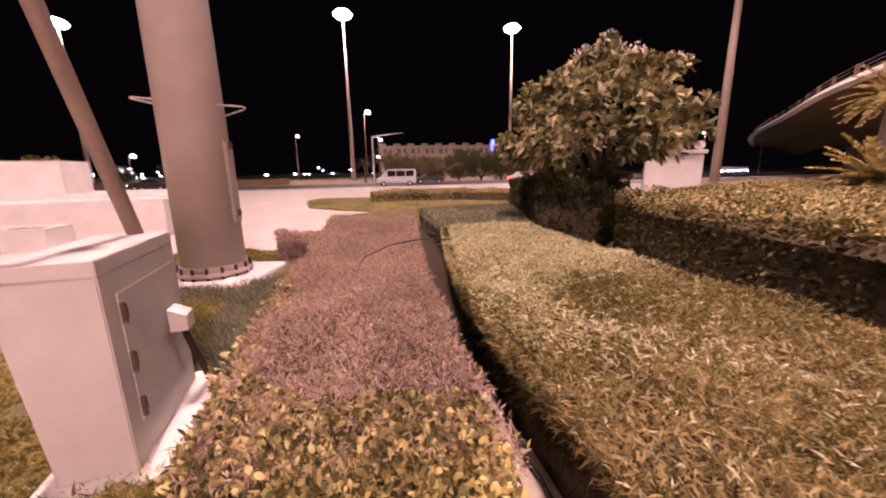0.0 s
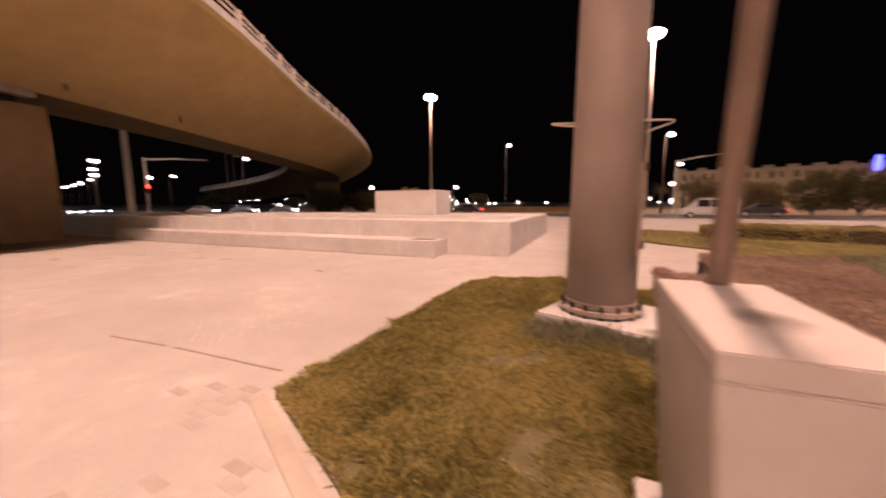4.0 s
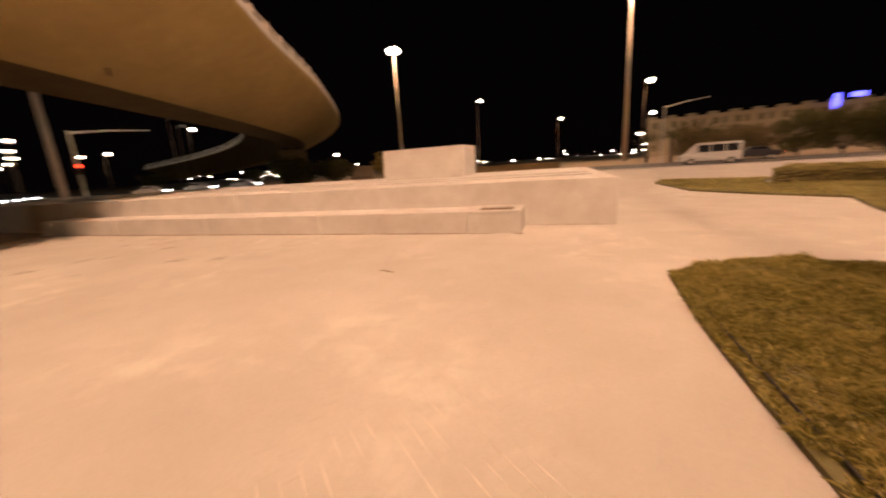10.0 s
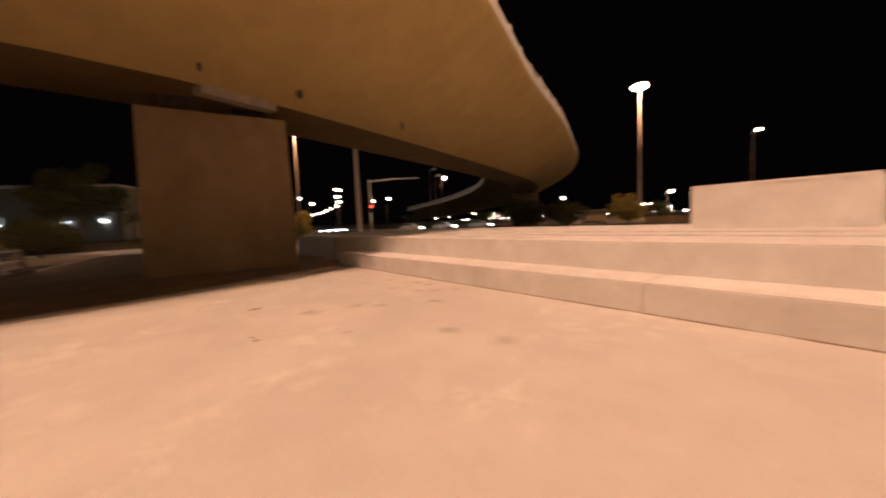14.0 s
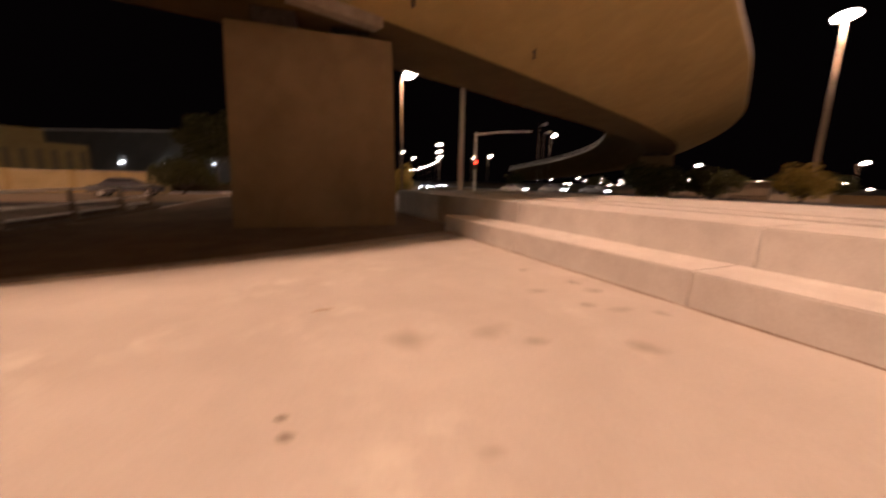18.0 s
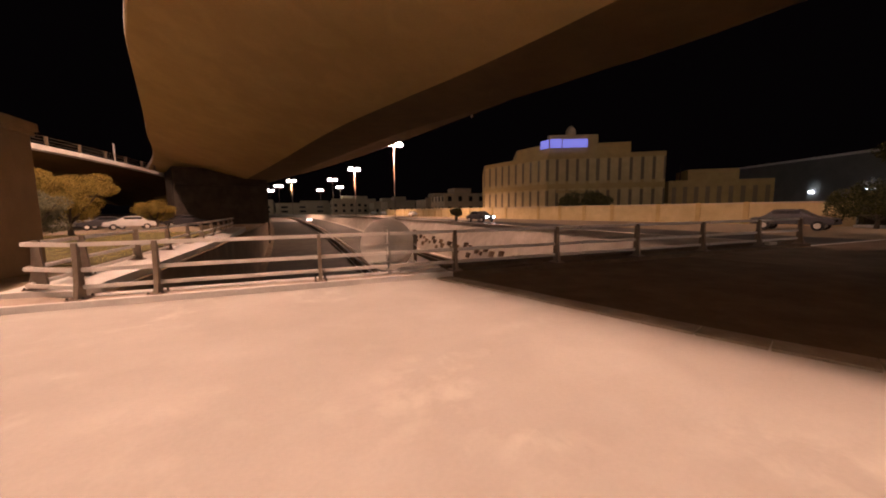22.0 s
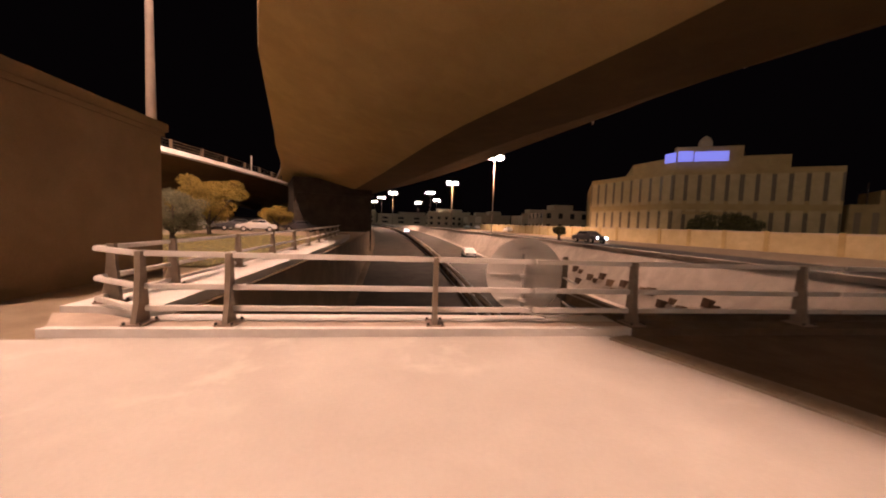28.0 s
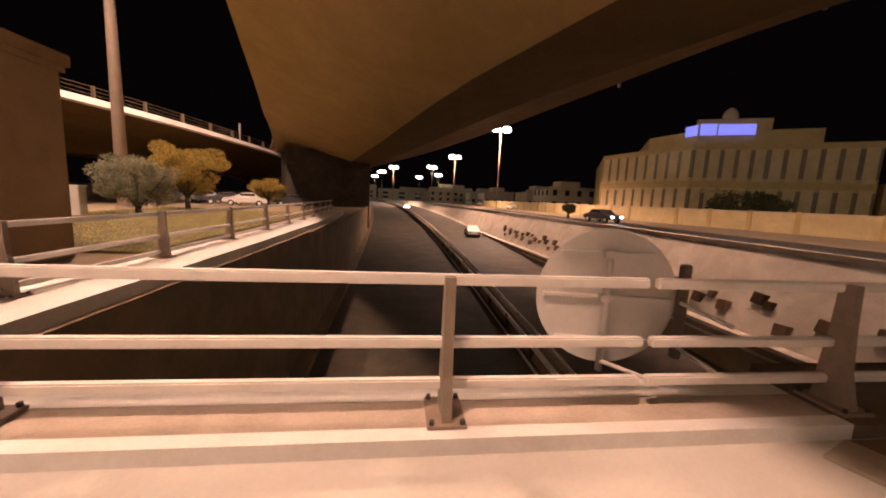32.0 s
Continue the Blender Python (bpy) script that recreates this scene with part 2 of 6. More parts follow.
def box(x0, y0, z0, x1, y1, z1, bevel=0.0, bm=None, m=None):
    bm = bm or bmesh.new()
    made = bmesh.ops.create_cube(bm, size=1.0)["verts"]
    for v in made:
        v.co = Vector(((x0 + x1) / 2 + v.co.x * (x1 - x0), (y0 + y1) / 2 + v.co.y * (y1 - y0), (z0 + z1) / 2 + v.co.z * (z1 - z0)))
    if bevel:
        edges = list({e for v in made for e in v.link_edges})
        out = bmesh.ops.bevel(bm, geom=edges, offset=bevel, segments=2, affect="EDGES")
        made = list({v for f in out["faces"] for v in f.verts} | {v for v in made if v.is_valid})
    if m is not None:
        bmesh.ops.transform(bm, matrix=m, verts=[v for v in made if v.is_valid])
    return bm


def prism(outline, z0, z1, bm=None):
    """An upright solid over an outline of (x, y)."""
    bm = bm or bmesh.new()
    low = [bm.verts.new((x, y, z0)) for x, y in outline]
    top = [bm.verts.new((x, y, z1)) for x, y in outline]
    n = len(outline)
    for i in range(n):
        bm.faces.new((low[i], low[(i + 1) % n], top[(i + 1) % n], top[i]))
    bm.faces.new(top)
    bm.faces.new(low[::-1])
    bmesh.ops.recalc_face_normals(bm, faces=bm.faces)
    return bm


def tube(points, radii, sides=12, bm=None, caps=True):
    """A round bar along points, with a radius at each."""
    bm = bm or bmesh.new()
    pts = [Vector(p) for p in points]
    if not isinstance(radii, (list, tuple)):
        radii = [radii] * len(pts)
    rings = []
    side = None
    for i, p in enumerate(pts):
        d = (pts[min(i + 1, len(pts) - 1)] - pts[max(i - 1, 0)]).normalized()
        if side is None:
            side = d.orthogonal().normalized()
        side = (side - d * side.dot(d)).normalized()
        up = d.cross(side)
        rings.append([bm.verts.new(p + radii[i] * (math.cos(a) * side + math.sin(a) * up)) for a in (2 * math.pi * k / sides for k in range(sides))])
    for a, b in zip(rings, rings[1:]):
        for k in range(sides):
            bm.faces.new((a[k], a[(k + 1) % sides], b[(k + 1) % sides], b[k]))
    if caps:
        bm.faces.new(rings[0][::-1])
        bm.faces.new(rings[-1])
    return bm


def smooth_line(points, step):
    """Catmull-Rom points along a line of (x, y, ...), about step apart."""
    p = np.array(points, float)
    p = np.vstack([2 * p[0] - p[1], p, 2 * p[-1] - p[-2]])
    out = []
    for i in range(1, len(p) - 2):
        n = max(2, int(np.linalg.norm(p[i + 1] - p[i]) / step))
        for k in range(n):
            t = k / n
            out.append(0.5 * (2 * p[i] + (p[i + 1] - p[i - 1]) * t + (2 * p[i - 1] - 5 * p[i] + 4 * p[i + 1] - p[i + 2]) * t**2 + (3 * p[i] - p[i - 1] - 3 * p[i + 1] + p[i + 2]) * t**3))
    out.append(p[-2])
    return np.array(out)


def offset_line(line, s):
    """A line of (x, y, z) moved s to the right of its way."""
    d = np.gradient(line[:, :2], axis=0)
    d /= np.linalg.norm(d, axis=1)[:, None]
    out = line.copy()
    out[:, 0] += d[:, 1] * s
    out[:, 1] -= d[:, 0] * s
    return out


def sweep(line, section, bm=None, closed=True):
    """A section of (right, up) swept along a line of (x, y, z)."""
    bm = bm or bmesh.new()
    rings = []
    cols = [offset_line(line, s) for s, _ in section]
    for i in range(len(line)):
        rings.append([bm.verts.new((c[i][0], c[i][1], c[i][2] + h)) for c, (_, h) in zip(cols, section)])
    n = len(section)
    for a, b in zip(rings, rings[1:]):
        for k in range(n if closed else n - 1):
            bm.faces.new((a[k], a[(k + 1) % n], b[(k + 1) % n], b[k]))
    if closed:
        bm.faces.new(rings[0])
        bm.faces.new(rings[-1][::-1])
    bmesh.ops.recalc_face_normals(bm, faces=bm.faces)
    return bm


# ---- foliage helpers ----
rng = np.random.default_rng(7)


def leaf_mesh(name, roots, ways, length, width, material, fold=0.25, bend=0.0, oval=False):
    """One mesh of folded pointed leaves, or of oval ones: a root, a way, a length and a width for each."""
    n = len(roots)
    roots, ways = np.asarray(roots, float), np.asarray(ways, float)
    ways = ways / np.linalg.norm(ways, axis=1)[:, None]
    length = np.broadcast_to(length, (n,)).astype(float)[:, None]
    width = np.broadcast_to(width, (n,)).astype(float)[:, None]
    side = np.cross(ways, rng.normal(size=(n, 3)))
    side /= np.linalg.norm(side, axis=1)[:, None]
    lift = np.cross(side, ways)
    mid = roots + ways * length * 0.45
    tip = roots + ways * length
    tip[:, 2] -= bend * length[:, 0]
    if oval:
        v = np.empty((n, 8, 3))
        v[:, 0], v[:, 4] = roots, tip
        for k, (along, out) in enumerate(((0.22, 0.34), (0.52, 0.5), (0.82, 0.33))):
            mid = roots + ways * length * along
            mid[:, 2] -= bend * length[:, 0] * along**2
            v[:, 1 + k] = mid + side * width * out + lift * width * fold * out
            v[:, 7 - k] = mid - side * width * out + lift * width * fold * out
        k = 8 * np.arange(n)[:, None]
        faces = np.concatenate([k + [0, 1, 7], k + [1, 2, 6], k + [1, 6, 7], k + [2, 3, 5], k + [2, 5, 6], k + [3, 4, 5]])
        me = bpy.data.meshes.new(name)
        me.from_pydata(v.reshape(-1, 3), [], faces.tolist())
        me.materials.append(material)
        return me
    v = np.empty((n, 4, 3))
    v[:, 0], v[:, 2] = roots, tip
    v[:, 1] = mid + side * width * 0.5 + lift * width * fold
    v[:, 3] = mid - side * width * 0.5 + lift * width * fold
    k = 4 * np.arange(n)[:, None]
    faces = np.concatenate([k + [0, 1, 2], k + [0, 2, 3]])
    me = bpy.data.meshes.new(name)
    me.from_pydata(v.reshape(-1, 3), [], faces.tolist())
    me.materials.append(material)
    return me


def inside(points, outline):
    """Which of the points lie in the outline."""
    x, y = points[:, 0], points[:, 1]
    hit = np.zeros(len(points), bool)
    j = len(outline) - 1
    for i in range(len(outline)):
        (xi, yi), (xj, yj) = outline[i], outline[j]
        cross = ((yi > y) != (yj > y)) & (x < (xj - xi) * (y - yi) / (yj - yi + 1e-12) + xi)
        hit ^= cross
        j = i
    return hit


def scatter(outline, count):
    """Random points in an outline."""
    o = np.array(outline)
    lo, hi = o.min(0), o.max(0)
    out = np.empty((0, 2))
    while len(out) < count:
        p = lo + rng.random((count, 2)) * (hi - lo)
        out = np.vstack([out, p[inside(p, outline)]])
    return out[:count]


def clumps(p, scale, seed):
    return np.array([noise.noise(Vector((x * scale, y * scale, seed))) for x, y in p])


def up_ways(n, spread):
    w = rng.normal(size=(n, 3)) * spread
    w[:, 2] = 1.0
    return w


def edge_points(outline, count, z0, z1, skip=()):
    """Random points on the sides of an outline, with outward ways."""
    o = np.array(outline, float)
    segs = [(o[i], o[(i + 1) % len(o)]) for i in range(len(o)) if i not in skip]
    lens = np.array([np.linalg.norm(b - a) for a, b in segs])
    pick = rng.choice(len(segs), count, p=lens / lens.sum())
    a, b = np.array([s[0] for s in segs])[pick], np.array([s[1] for s in segs])[pick]
    p = a + rng.random((count, 1)) * (b - a)
    d = (b - a) / np.linalg.norm(b - a, axis=1)[:, None]
    out = np.stack([d[:, 1], -d[:, 0], np.zeros(count)], 1)
    mid = o.mean(0)
    flip = ((p - mid) * out[:, :2]).sum(1) < 0
    out[flip] *= -1
    return np.column_stack([p, z0 + rng.random(count) * (z1 - z0)]), out


# ---- the ground and the underpass ----
def trench_x(y):
    """The east wall of the sunken road bends slowly east."""
    return -9.80 + 0.00045 * min(0.0, y + 4.0) ** 2


def trench_z(y):
    return -5.4 * math.exp(min(0.0, y + 4.0) / 110.0)


TRENCH_W = 19.8


def bank_foot(y):
    """The height at which the western bank ends on its low wall."""
    return max(-3.3, trench_z(y) + 0.05)


SOUTH = [-3.75 - 6.0 * k - 0.32 * k * k for k in range(24)]
END_Y = SOUTH[-1]


def strip(name, xa, za, xb, zb, material, label, category, ys=SOUTH, kind="structure"):
    """A sheet between two edges that follow the sunken road."""
    bm = bmesh.new()
    rows = [(bm.verts.new((xa(y), y, za(y))), bm.verts.new((xb(y), y, zb(y)))) for y in ys]
    for (a, b), (c, d) in zip(rows, rows[1:]):
        bm.faces.new((a, b, d, c))
    for f in bm.faces:
        f.normal_update()
        if f.normal.z < 0:
            f.normal_flip()
    return tagged(part(name, bm, material), label, category, kind=kind)


far_ground = bmesh.new()
G = 2400.0
for x0, y0, x1, y1 in ((-G, -3.8, G, G), (-G, -G, G, END_Y)):
    far_ground.faces.new([far_ground.verts.new(v) for v in ((x0, y0, -0.15), (x1, y0, -0.15), (x1, y1, -0.15), (x0, y1, -0.15))])
for sgn in (0, 1):
    for ya, yb in zip(SOUTH, SOUTH[1:]):
        xa, xb = trench_x(ya) + 0.3, trench_x(yb) + 0.3
        if sgn:
            q = ((-G, ya, -0.15), (xa - TRENCH_W - 0.6, ya, -0.15), (xb - TRENCH_W - 0.6, yb, -0.15), (-G, yb, -0.15))
        else:
            q = ((xa, ya, -0.15), (G, ya, -0.15), (G, yb, -0.15), (xb, yb, -0.15))
        far_ground.faces.new([far_ground.verts.new(v) for v in q])
for f in far_ground.faces:
    f.normal_update()
    if f.normal.z < 0:
        f.normal_flip()
tagged(part("ground", far_ground, SOIL), "dry sandy ground reaching the dark horizon", "ground", kind="structure")

strip("road", lambda y: trench_x(y), trench_z, lambda y: trench_x(y) - TRENCH_W, trench_z, DUSTROAD, "worn dusty asphalt of the sunken road", "road")
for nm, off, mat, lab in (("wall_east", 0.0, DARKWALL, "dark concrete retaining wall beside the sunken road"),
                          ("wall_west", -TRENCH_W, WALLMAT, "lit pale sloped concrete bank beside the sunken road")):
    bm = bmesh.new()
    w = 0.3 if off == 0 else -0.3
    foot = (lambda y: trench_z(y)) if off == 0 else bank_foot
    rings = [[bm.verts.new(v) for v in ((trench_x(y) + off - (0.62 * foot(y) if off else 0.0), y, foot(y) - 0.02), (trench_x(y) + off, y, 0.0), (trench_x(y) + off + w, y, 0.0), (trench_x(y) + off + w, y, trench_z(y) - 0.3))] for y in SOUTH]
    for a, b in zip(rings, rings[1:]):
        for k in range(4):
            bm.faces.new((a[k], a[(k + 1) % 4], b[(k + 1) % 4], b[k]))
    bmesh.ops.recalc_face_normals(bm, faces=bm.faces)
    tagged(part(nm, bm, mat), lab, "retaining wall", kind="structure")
low_line = np.array([(trench_x(y) - TRENCH_W - 0.62 * bank_foot(y), y, bank_foot(y)) for y in SOUTH])
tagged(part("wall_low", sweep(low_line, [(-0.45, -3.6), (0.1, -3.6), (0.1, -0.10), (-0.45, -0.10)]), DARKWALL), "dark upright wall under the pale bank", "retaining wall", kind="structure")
tagged(part("coping_low", sweep(low_line, [(-0.52, -0.095), (0.12, -0.095), (0.12, 0.06), (-0.52, 0.06)]), WALLMAT), "pale concrete kerb at the foot of the bank", "coping", kind="structure")
tagged(part("trim_low", sweep(low_line, [(-0.56, -0.42), (-0.455, -0.42), (-0.455, -0.34), (-0.56, -0.34)]), WALLMAT), "pale thin ledge on the upright wall", "trim", kind="structure")
west = np.array([(trench_x(y) - TRENCH_W, y, 0.0) for y in SOUTH])
tagged(part("coping", sweep(west, [(-0.08, -0.02), (0.4, -0.02), (0.4, 0.22), (-0.08, 0.22)]), WALLMAT), "pale concrete coping along the retaining wall", "coping", kind="structure")
# no groove is cut: a dark-coloured strip draws its shadow line
tagged(part("trim", sweep(west, [(-0.03, -0.62), (0.0, -0.62), (0.0, -0.50), (-0.03, -0.50)]), DARKWALL), "dark strip standing in for a shadow line along the retaining wall", "trim", kind="structure")
# painted lines and the low walls beside the lanes
for off, wd in ((9.0, 0.14),):
    strip("lane_marking", lambda y: trench_x(y) - off, lambda y: trench_z(y) + 0.006, lambda y: trench_x(y) - off - wd, lambda y: trench_z(y) + 0.006,
          WHITEWASH, "worn white painted edge line on the asphalt", "marking", kind="structure")
gutter = np.array([(trench_x(y), y, trench_z(y)) for y in SOUTH])
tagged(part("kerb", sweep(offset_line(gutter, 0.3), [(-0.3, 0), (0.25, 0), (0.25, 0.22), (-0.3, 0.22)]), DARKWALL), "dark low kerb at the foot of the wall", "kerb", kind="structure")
barrier = thing("crash_barrier", "dark concrete median barrier with a steel guard rail", "barrier")
mid_line = np.array([(trench_x(y) - 9.6, y, trench_z(y)) for y in SOUTH])
part("barrier_wall", sweep(mid_line, [(-0.3, 0), (0.3, 0), (0.12, 0.55), (0.12, 0.8), (-0.12, 0.8), (-0.12, 0.55)]), DARKWALL, barrier)
for s in (-0.32, 0.32):
    part("guard_rail", sweep(offset_line(mid_line, s), [(-0.03, 0.5), (0.03, 0.5), (0.05, 0.62), (0.03, 0.75), (-0.03, 0.75)]), GALV, barrier)
gp = mesh_of("guard_post", box(-0.05, -0.4, 0, 0.05, 0.4, 0.72), DARKMETAL)
for k in range(30):
    y = -5.0 - 3.4 * k
    shared("guard_post", gp, barrier, pose(trench_x(y) - 9.6, y, trench_z(y), 0, 0, 90))

# square tiles set on the pale wall
tiles = thing("wall_tiles", "scattered brown stone cubes set into the pale bank", "wall decoration")
TILEMAT = shader("brown_tile", [(0.10, 0.065, 0.04), (0.25, 0.175, 0.11)], 2, 0.7, 0.1, 20, per_object=0.8)
tile = mesh_of("tile", box(-0.10, -0.25, -0.24, 0.20, 0.25, 0.24, 0.02), TILEMAT)
small_tile = mesh_of("tile", box(-0.10, -0.17, -0.18, 0.16, 0.17, 0.18, 0.02), TILEMAT)
for k in range(46):
    y = -10.2 - 0.86 * k + 0.22 * math.sin(4.1 * k)
    z = -2.25 + (0.24, -0.22, 0.06, -0.40, 0.12)[k % 5] + 0.12 * math.sin(k * 1.7) + 0.004 * k
    shared("tile", small_tile if k % 3 == 1 else tile, tiles, pose(trench_x(y) - TRENCH_W - 0.62 * z + 0.02, y, z, 5 * math.sin(k * 2.3), -14, 3 * math.sin(k * 5.1)))

# the plaza, a deck over the sunken road
plaza = part("plaza_floor", prism([(-60, -3.7), (-9.6, -3.7), (-9.0, -3.4), (30, -3.4), (30, 40), (-60, 40)], -1.1, 0.0), PAVING)
tagged(plaza, "pale dusty paving of the open plaza", "pavement", kind="structure")
# area of the flyover's shadow on the plaza, laid as darker paving
SHADOW_AREA = [(-16.62, -3.44), (-17.3, -1.6), (-17.85, 0.1), (-18.8, 2.55), (-20.7, 6.2), (-21.5, 8.1), (-27.5, 7.6), (-25.4, -1.0), (-24.6, -3.44)]
tagged(part("island", prism(SHADOW_AREA, 0.0, 0.012), SHADOWMAT), "dark paving round the pier, the flyover's cast shadow put into its colour", "pavement", kind="structure")
# mid-dark paving: the half shade beyond the pier is in the colour
WESTSHADE = shader("west_shade_paving", [(0.17, 0.125, 0.085), (0.26, 0.195, 0.135)], 1.1, 0.9, 0.2, 40, stain=0.2)
tagged(part("west_paving", prism([(-27.5, 7.6), (-25.4, -1.0), (-24.6, -3.44), (-44, -3.44), (-44, 6.5)], 0.0, 0.010), WESTSHADE), "brown paving beyond the pier, dim light put into its colour", "pavement", kind="structure")
EDGE = np.array([(x, y, 0.0) for x, y in SHADOW_AREA[:6]])
line_in = smooth_line(EDGE, 0.6)
for k in range(len(line_in) - 1):
    a, b = line_in[k], line_in[k + 1]
    d = (b - a) / np.linalg.norm(b - a)
    a, b = a + d * 0.004, b - d * 0.004
    nx, ny = d[1], -d[0]
    stone_bm = prism([(a[0] + nx * 0.02, a[1] + ny * 0.02), (b[0] + nx * 0.02, b[1] + ny * 0.02), (b[0] + nx * 0.40, b[1] + ny * 0.40), (a[0] + nx * 0.40, a[1] + ny * 0.40)], 0.0, 0.03)
    tagged(part("island_kerb", stone_bm, KERBSTONE), "worn flat kerbstone round the shaded island", "kerb", kind="structure")
for xa, ya, xb, yb in ((-5.92, 1.94, -4.98, 2.10), (-4.84, 2.12, -3.3, 2.30)):
    gap = part("joint_gap", prism([(xa, ya - 0.006), (xb, yb - 0.006), (xb, yb + 0.006), (xa, ya + 0.006)], 0.0, 0.004), KERBMAT)
    lip = part("joint_lip", prism([(xa, ya + 0.012), (xb, yb + 0.012), (xb, yb + 0.034), (xa, ya + 0.034)], 0.0, 0.007), PAVING)
    tagged(lip, "pale raised sandy lip beside the open joint", "joint", kind="structure")
    tagged(gap, "dark open joint in the sandy paving", "joint", kind="structure")

# ---- flyovers ----
HALF = [(1.85, 0.0)] + [(1.85 + 8.75 * math.sin(a), 0.26 * 8.75 * math.sin(a) + 0.87 * (1 - math.cos(a))) for a in (radians(x) for x in (15, 28, 40, 51, 61, 70, 78, 85, 90))] + [(10.6, 3.45)]
WESTHALF = [(-10.6, 3.45), (-10.6, 3.2), (-8.0, 2.75), (-5.4, 2.1), (-3.4, 1.2), (-2.3, 0.45), (-1.85, 0.0)]
SECTION = WESTHALF + HALF


def flyover(label, line, reach, beam=0.35, gap=2.6, post_w=0.09, bar=0.035, steel=None, slope=0.0):
    """A girder on a line of (x, y, z); reach gives the deck's half width at a place of y."""
    top = thing("flyover", label, "flyover")
    bm = bmesh.new()
    rings = []
    d = np.gradient(line[:, :2], axis=0)
    d /= np.linalg.norm(d, axis=1)[:, None]
    for (x, y, z), (dx, dy) in zip(line, d):
        k = (reach(y) - 1.85) / 8.75
        ring = []
        for s, h in SECTION:
            s2 = s if abs(s) <= 1.85 else math.copysign(1.85 + (abs(s) - 1.85) * k, s)
            ring.append(bm.verts.new((x + dy * s2, y - dx * s2, z + h)))
        rings.append(ring)
    n = len(SECTION)
    for a, b in zip(rings, rings[1:]):
        for k in range(n):
            if k >= len(WESTHALF):
                f = bm.faces.new((a[k], a[(k + 1) % n], b[(k + 1) % n], b[k]))
                f.smooth = True
    bm.faces.new(rings[0])
    bm.faces.new(rings[-1][::-1])
    bmesh.ops.recalc_face_normals(bm, faces=bm.faces)
    for e in bm.edges:
        if len(e.link_faces) == 2 and e.calc_face_angle() > radians(25):
            e.smooth = False
    for ring in rings:
        for k in (len(WESTHALF) - 1, len(WESTHALF)):
            for e in ring[k].link_edges:
                e.smooth = False
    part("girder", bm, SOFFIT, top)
    # separate shell so that the underside's shade can sit in its colour
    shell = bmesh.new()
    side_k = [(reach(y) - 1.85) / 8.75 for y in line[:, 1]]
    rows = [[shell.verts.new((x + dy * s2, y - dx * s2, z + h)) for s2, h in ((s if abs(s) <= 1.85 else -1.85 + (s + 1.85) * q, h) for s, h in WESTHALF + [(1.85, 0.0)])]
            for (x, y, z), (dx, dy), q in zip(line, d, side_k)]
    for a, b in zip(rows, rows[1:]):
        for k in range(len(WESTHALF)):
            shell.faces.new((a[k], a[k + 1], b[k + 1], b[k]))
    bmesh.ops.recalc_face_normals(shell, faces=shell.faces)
    part("spine", shell, SPINEMAT, top, "concrete spine and western side, shade put into the darker colour")
    side_at = np.array([reach(y) for y in line[:, 1]])
    for side in (1, -1):
        e = line.copy()
        e[:, 0] += d[:, 1] * side * (side_at - 0.17)
        e[:, 1] -= d[:, 0] * side * (side_at - 0.17)
        part("kerb_beam", sweep(e, [(-0.2 * side, 3.75 - beam), ((0.2 + slope) * side, 3.75 - beam), (0.2 * side, 3.75), (-0.2 * side, 3.75)]), WHITEWASH, top, "pale lit edge beam")
        r = line.copy()
        r[:, 0] += d[:, 1] * side * (side_at - 0.42)
        r[:, 1] -= d[:, 0] * side * (side_at - 0.42)
        gaps = np.r_[0, np.cumsum(np.linalg.norm(np.diff(e, axis=0), axis=1))]
        post = mesh_of("rail_post", box(-post_w, -0.13, 0, post_w, 0.13, 1.0), steel or GALV)
        for q in np.arange(1.0, gaps[-1], gap):
            x, y, z = (np.interp(q, gaps, r[:, k]) for k in range(3))
            i = min(int(np.searchsorted(gaps, q)), len(d) - 1)
            shared("rail_post", post, top, pose(x, y, z + 3.75, 0, 0, math.degrees(math.atan2(d[i][1], d[i][0]))))
        for h in (0.3, 0.6, 0.9):
            part("rail", sweep(r, [(-bar, 3.785 + h - bar), (bar, 3.785 + h - bar), (bar, 3.785 + h + bar), (-bar, 3.785 + h + bar)]), steel or GALV, top)
    return top


CENTRE = [(20, -130, 4.5), (5, -92, 5.8), (-5.5, -64, 6.3), (-12.0, -40, 6.3), (-16.9, -20, 6.3), (-19.0, -13.3, 6.3), (-21.0, -7.6, 6.3), (-22.4, -2.4, 6.3), (-23.4, 2.2, 6.3),
          (-27.0, 10, 6.3), (-31.6, 19, 6.3), (-37.5, 30, 6.3), (-46, 43.5, 6.3), (-58, 56, 6.0), (-74, 66, 5.2), (-96, 72, 4.0), (-125, 74, 2.4)]
flyover("curved concrete flyover ramp with a rounded belly", smooth_line(CENTRE, 2.0),
        lambda y: float(np.interp(y, [-60, -45, -19, -12, -6, -3.2, 0, 8, 16, 27, 38, 60], [12.2, 12.0, 10.85, 10.15, 10.35, 10.12, 9.62, 9.2, 8.3, 8.05, 7.45, 7.8])))
SECOND = [(17, -112, 3.6), (9, -85, 4.3), (7.7, -67, 4.4), (8.9, -46, 4.4), (11.6, -31, 4.4), (18, -12, 4.4), (28, 6, 4.5), (40.4, 22.4, 4.5), (56.5, 37.6, 4.4), (82, 61, 4.2), (113, 84, 3.8)]
flyover("far concrete flyover ramp with a lit pale edge", offset_line(smooth_line(SECOND, 3.0), 10.4), lambda y: 10.6, 0.6, 4.6, 0.07, 0.018, POSTMAT, 0.6)

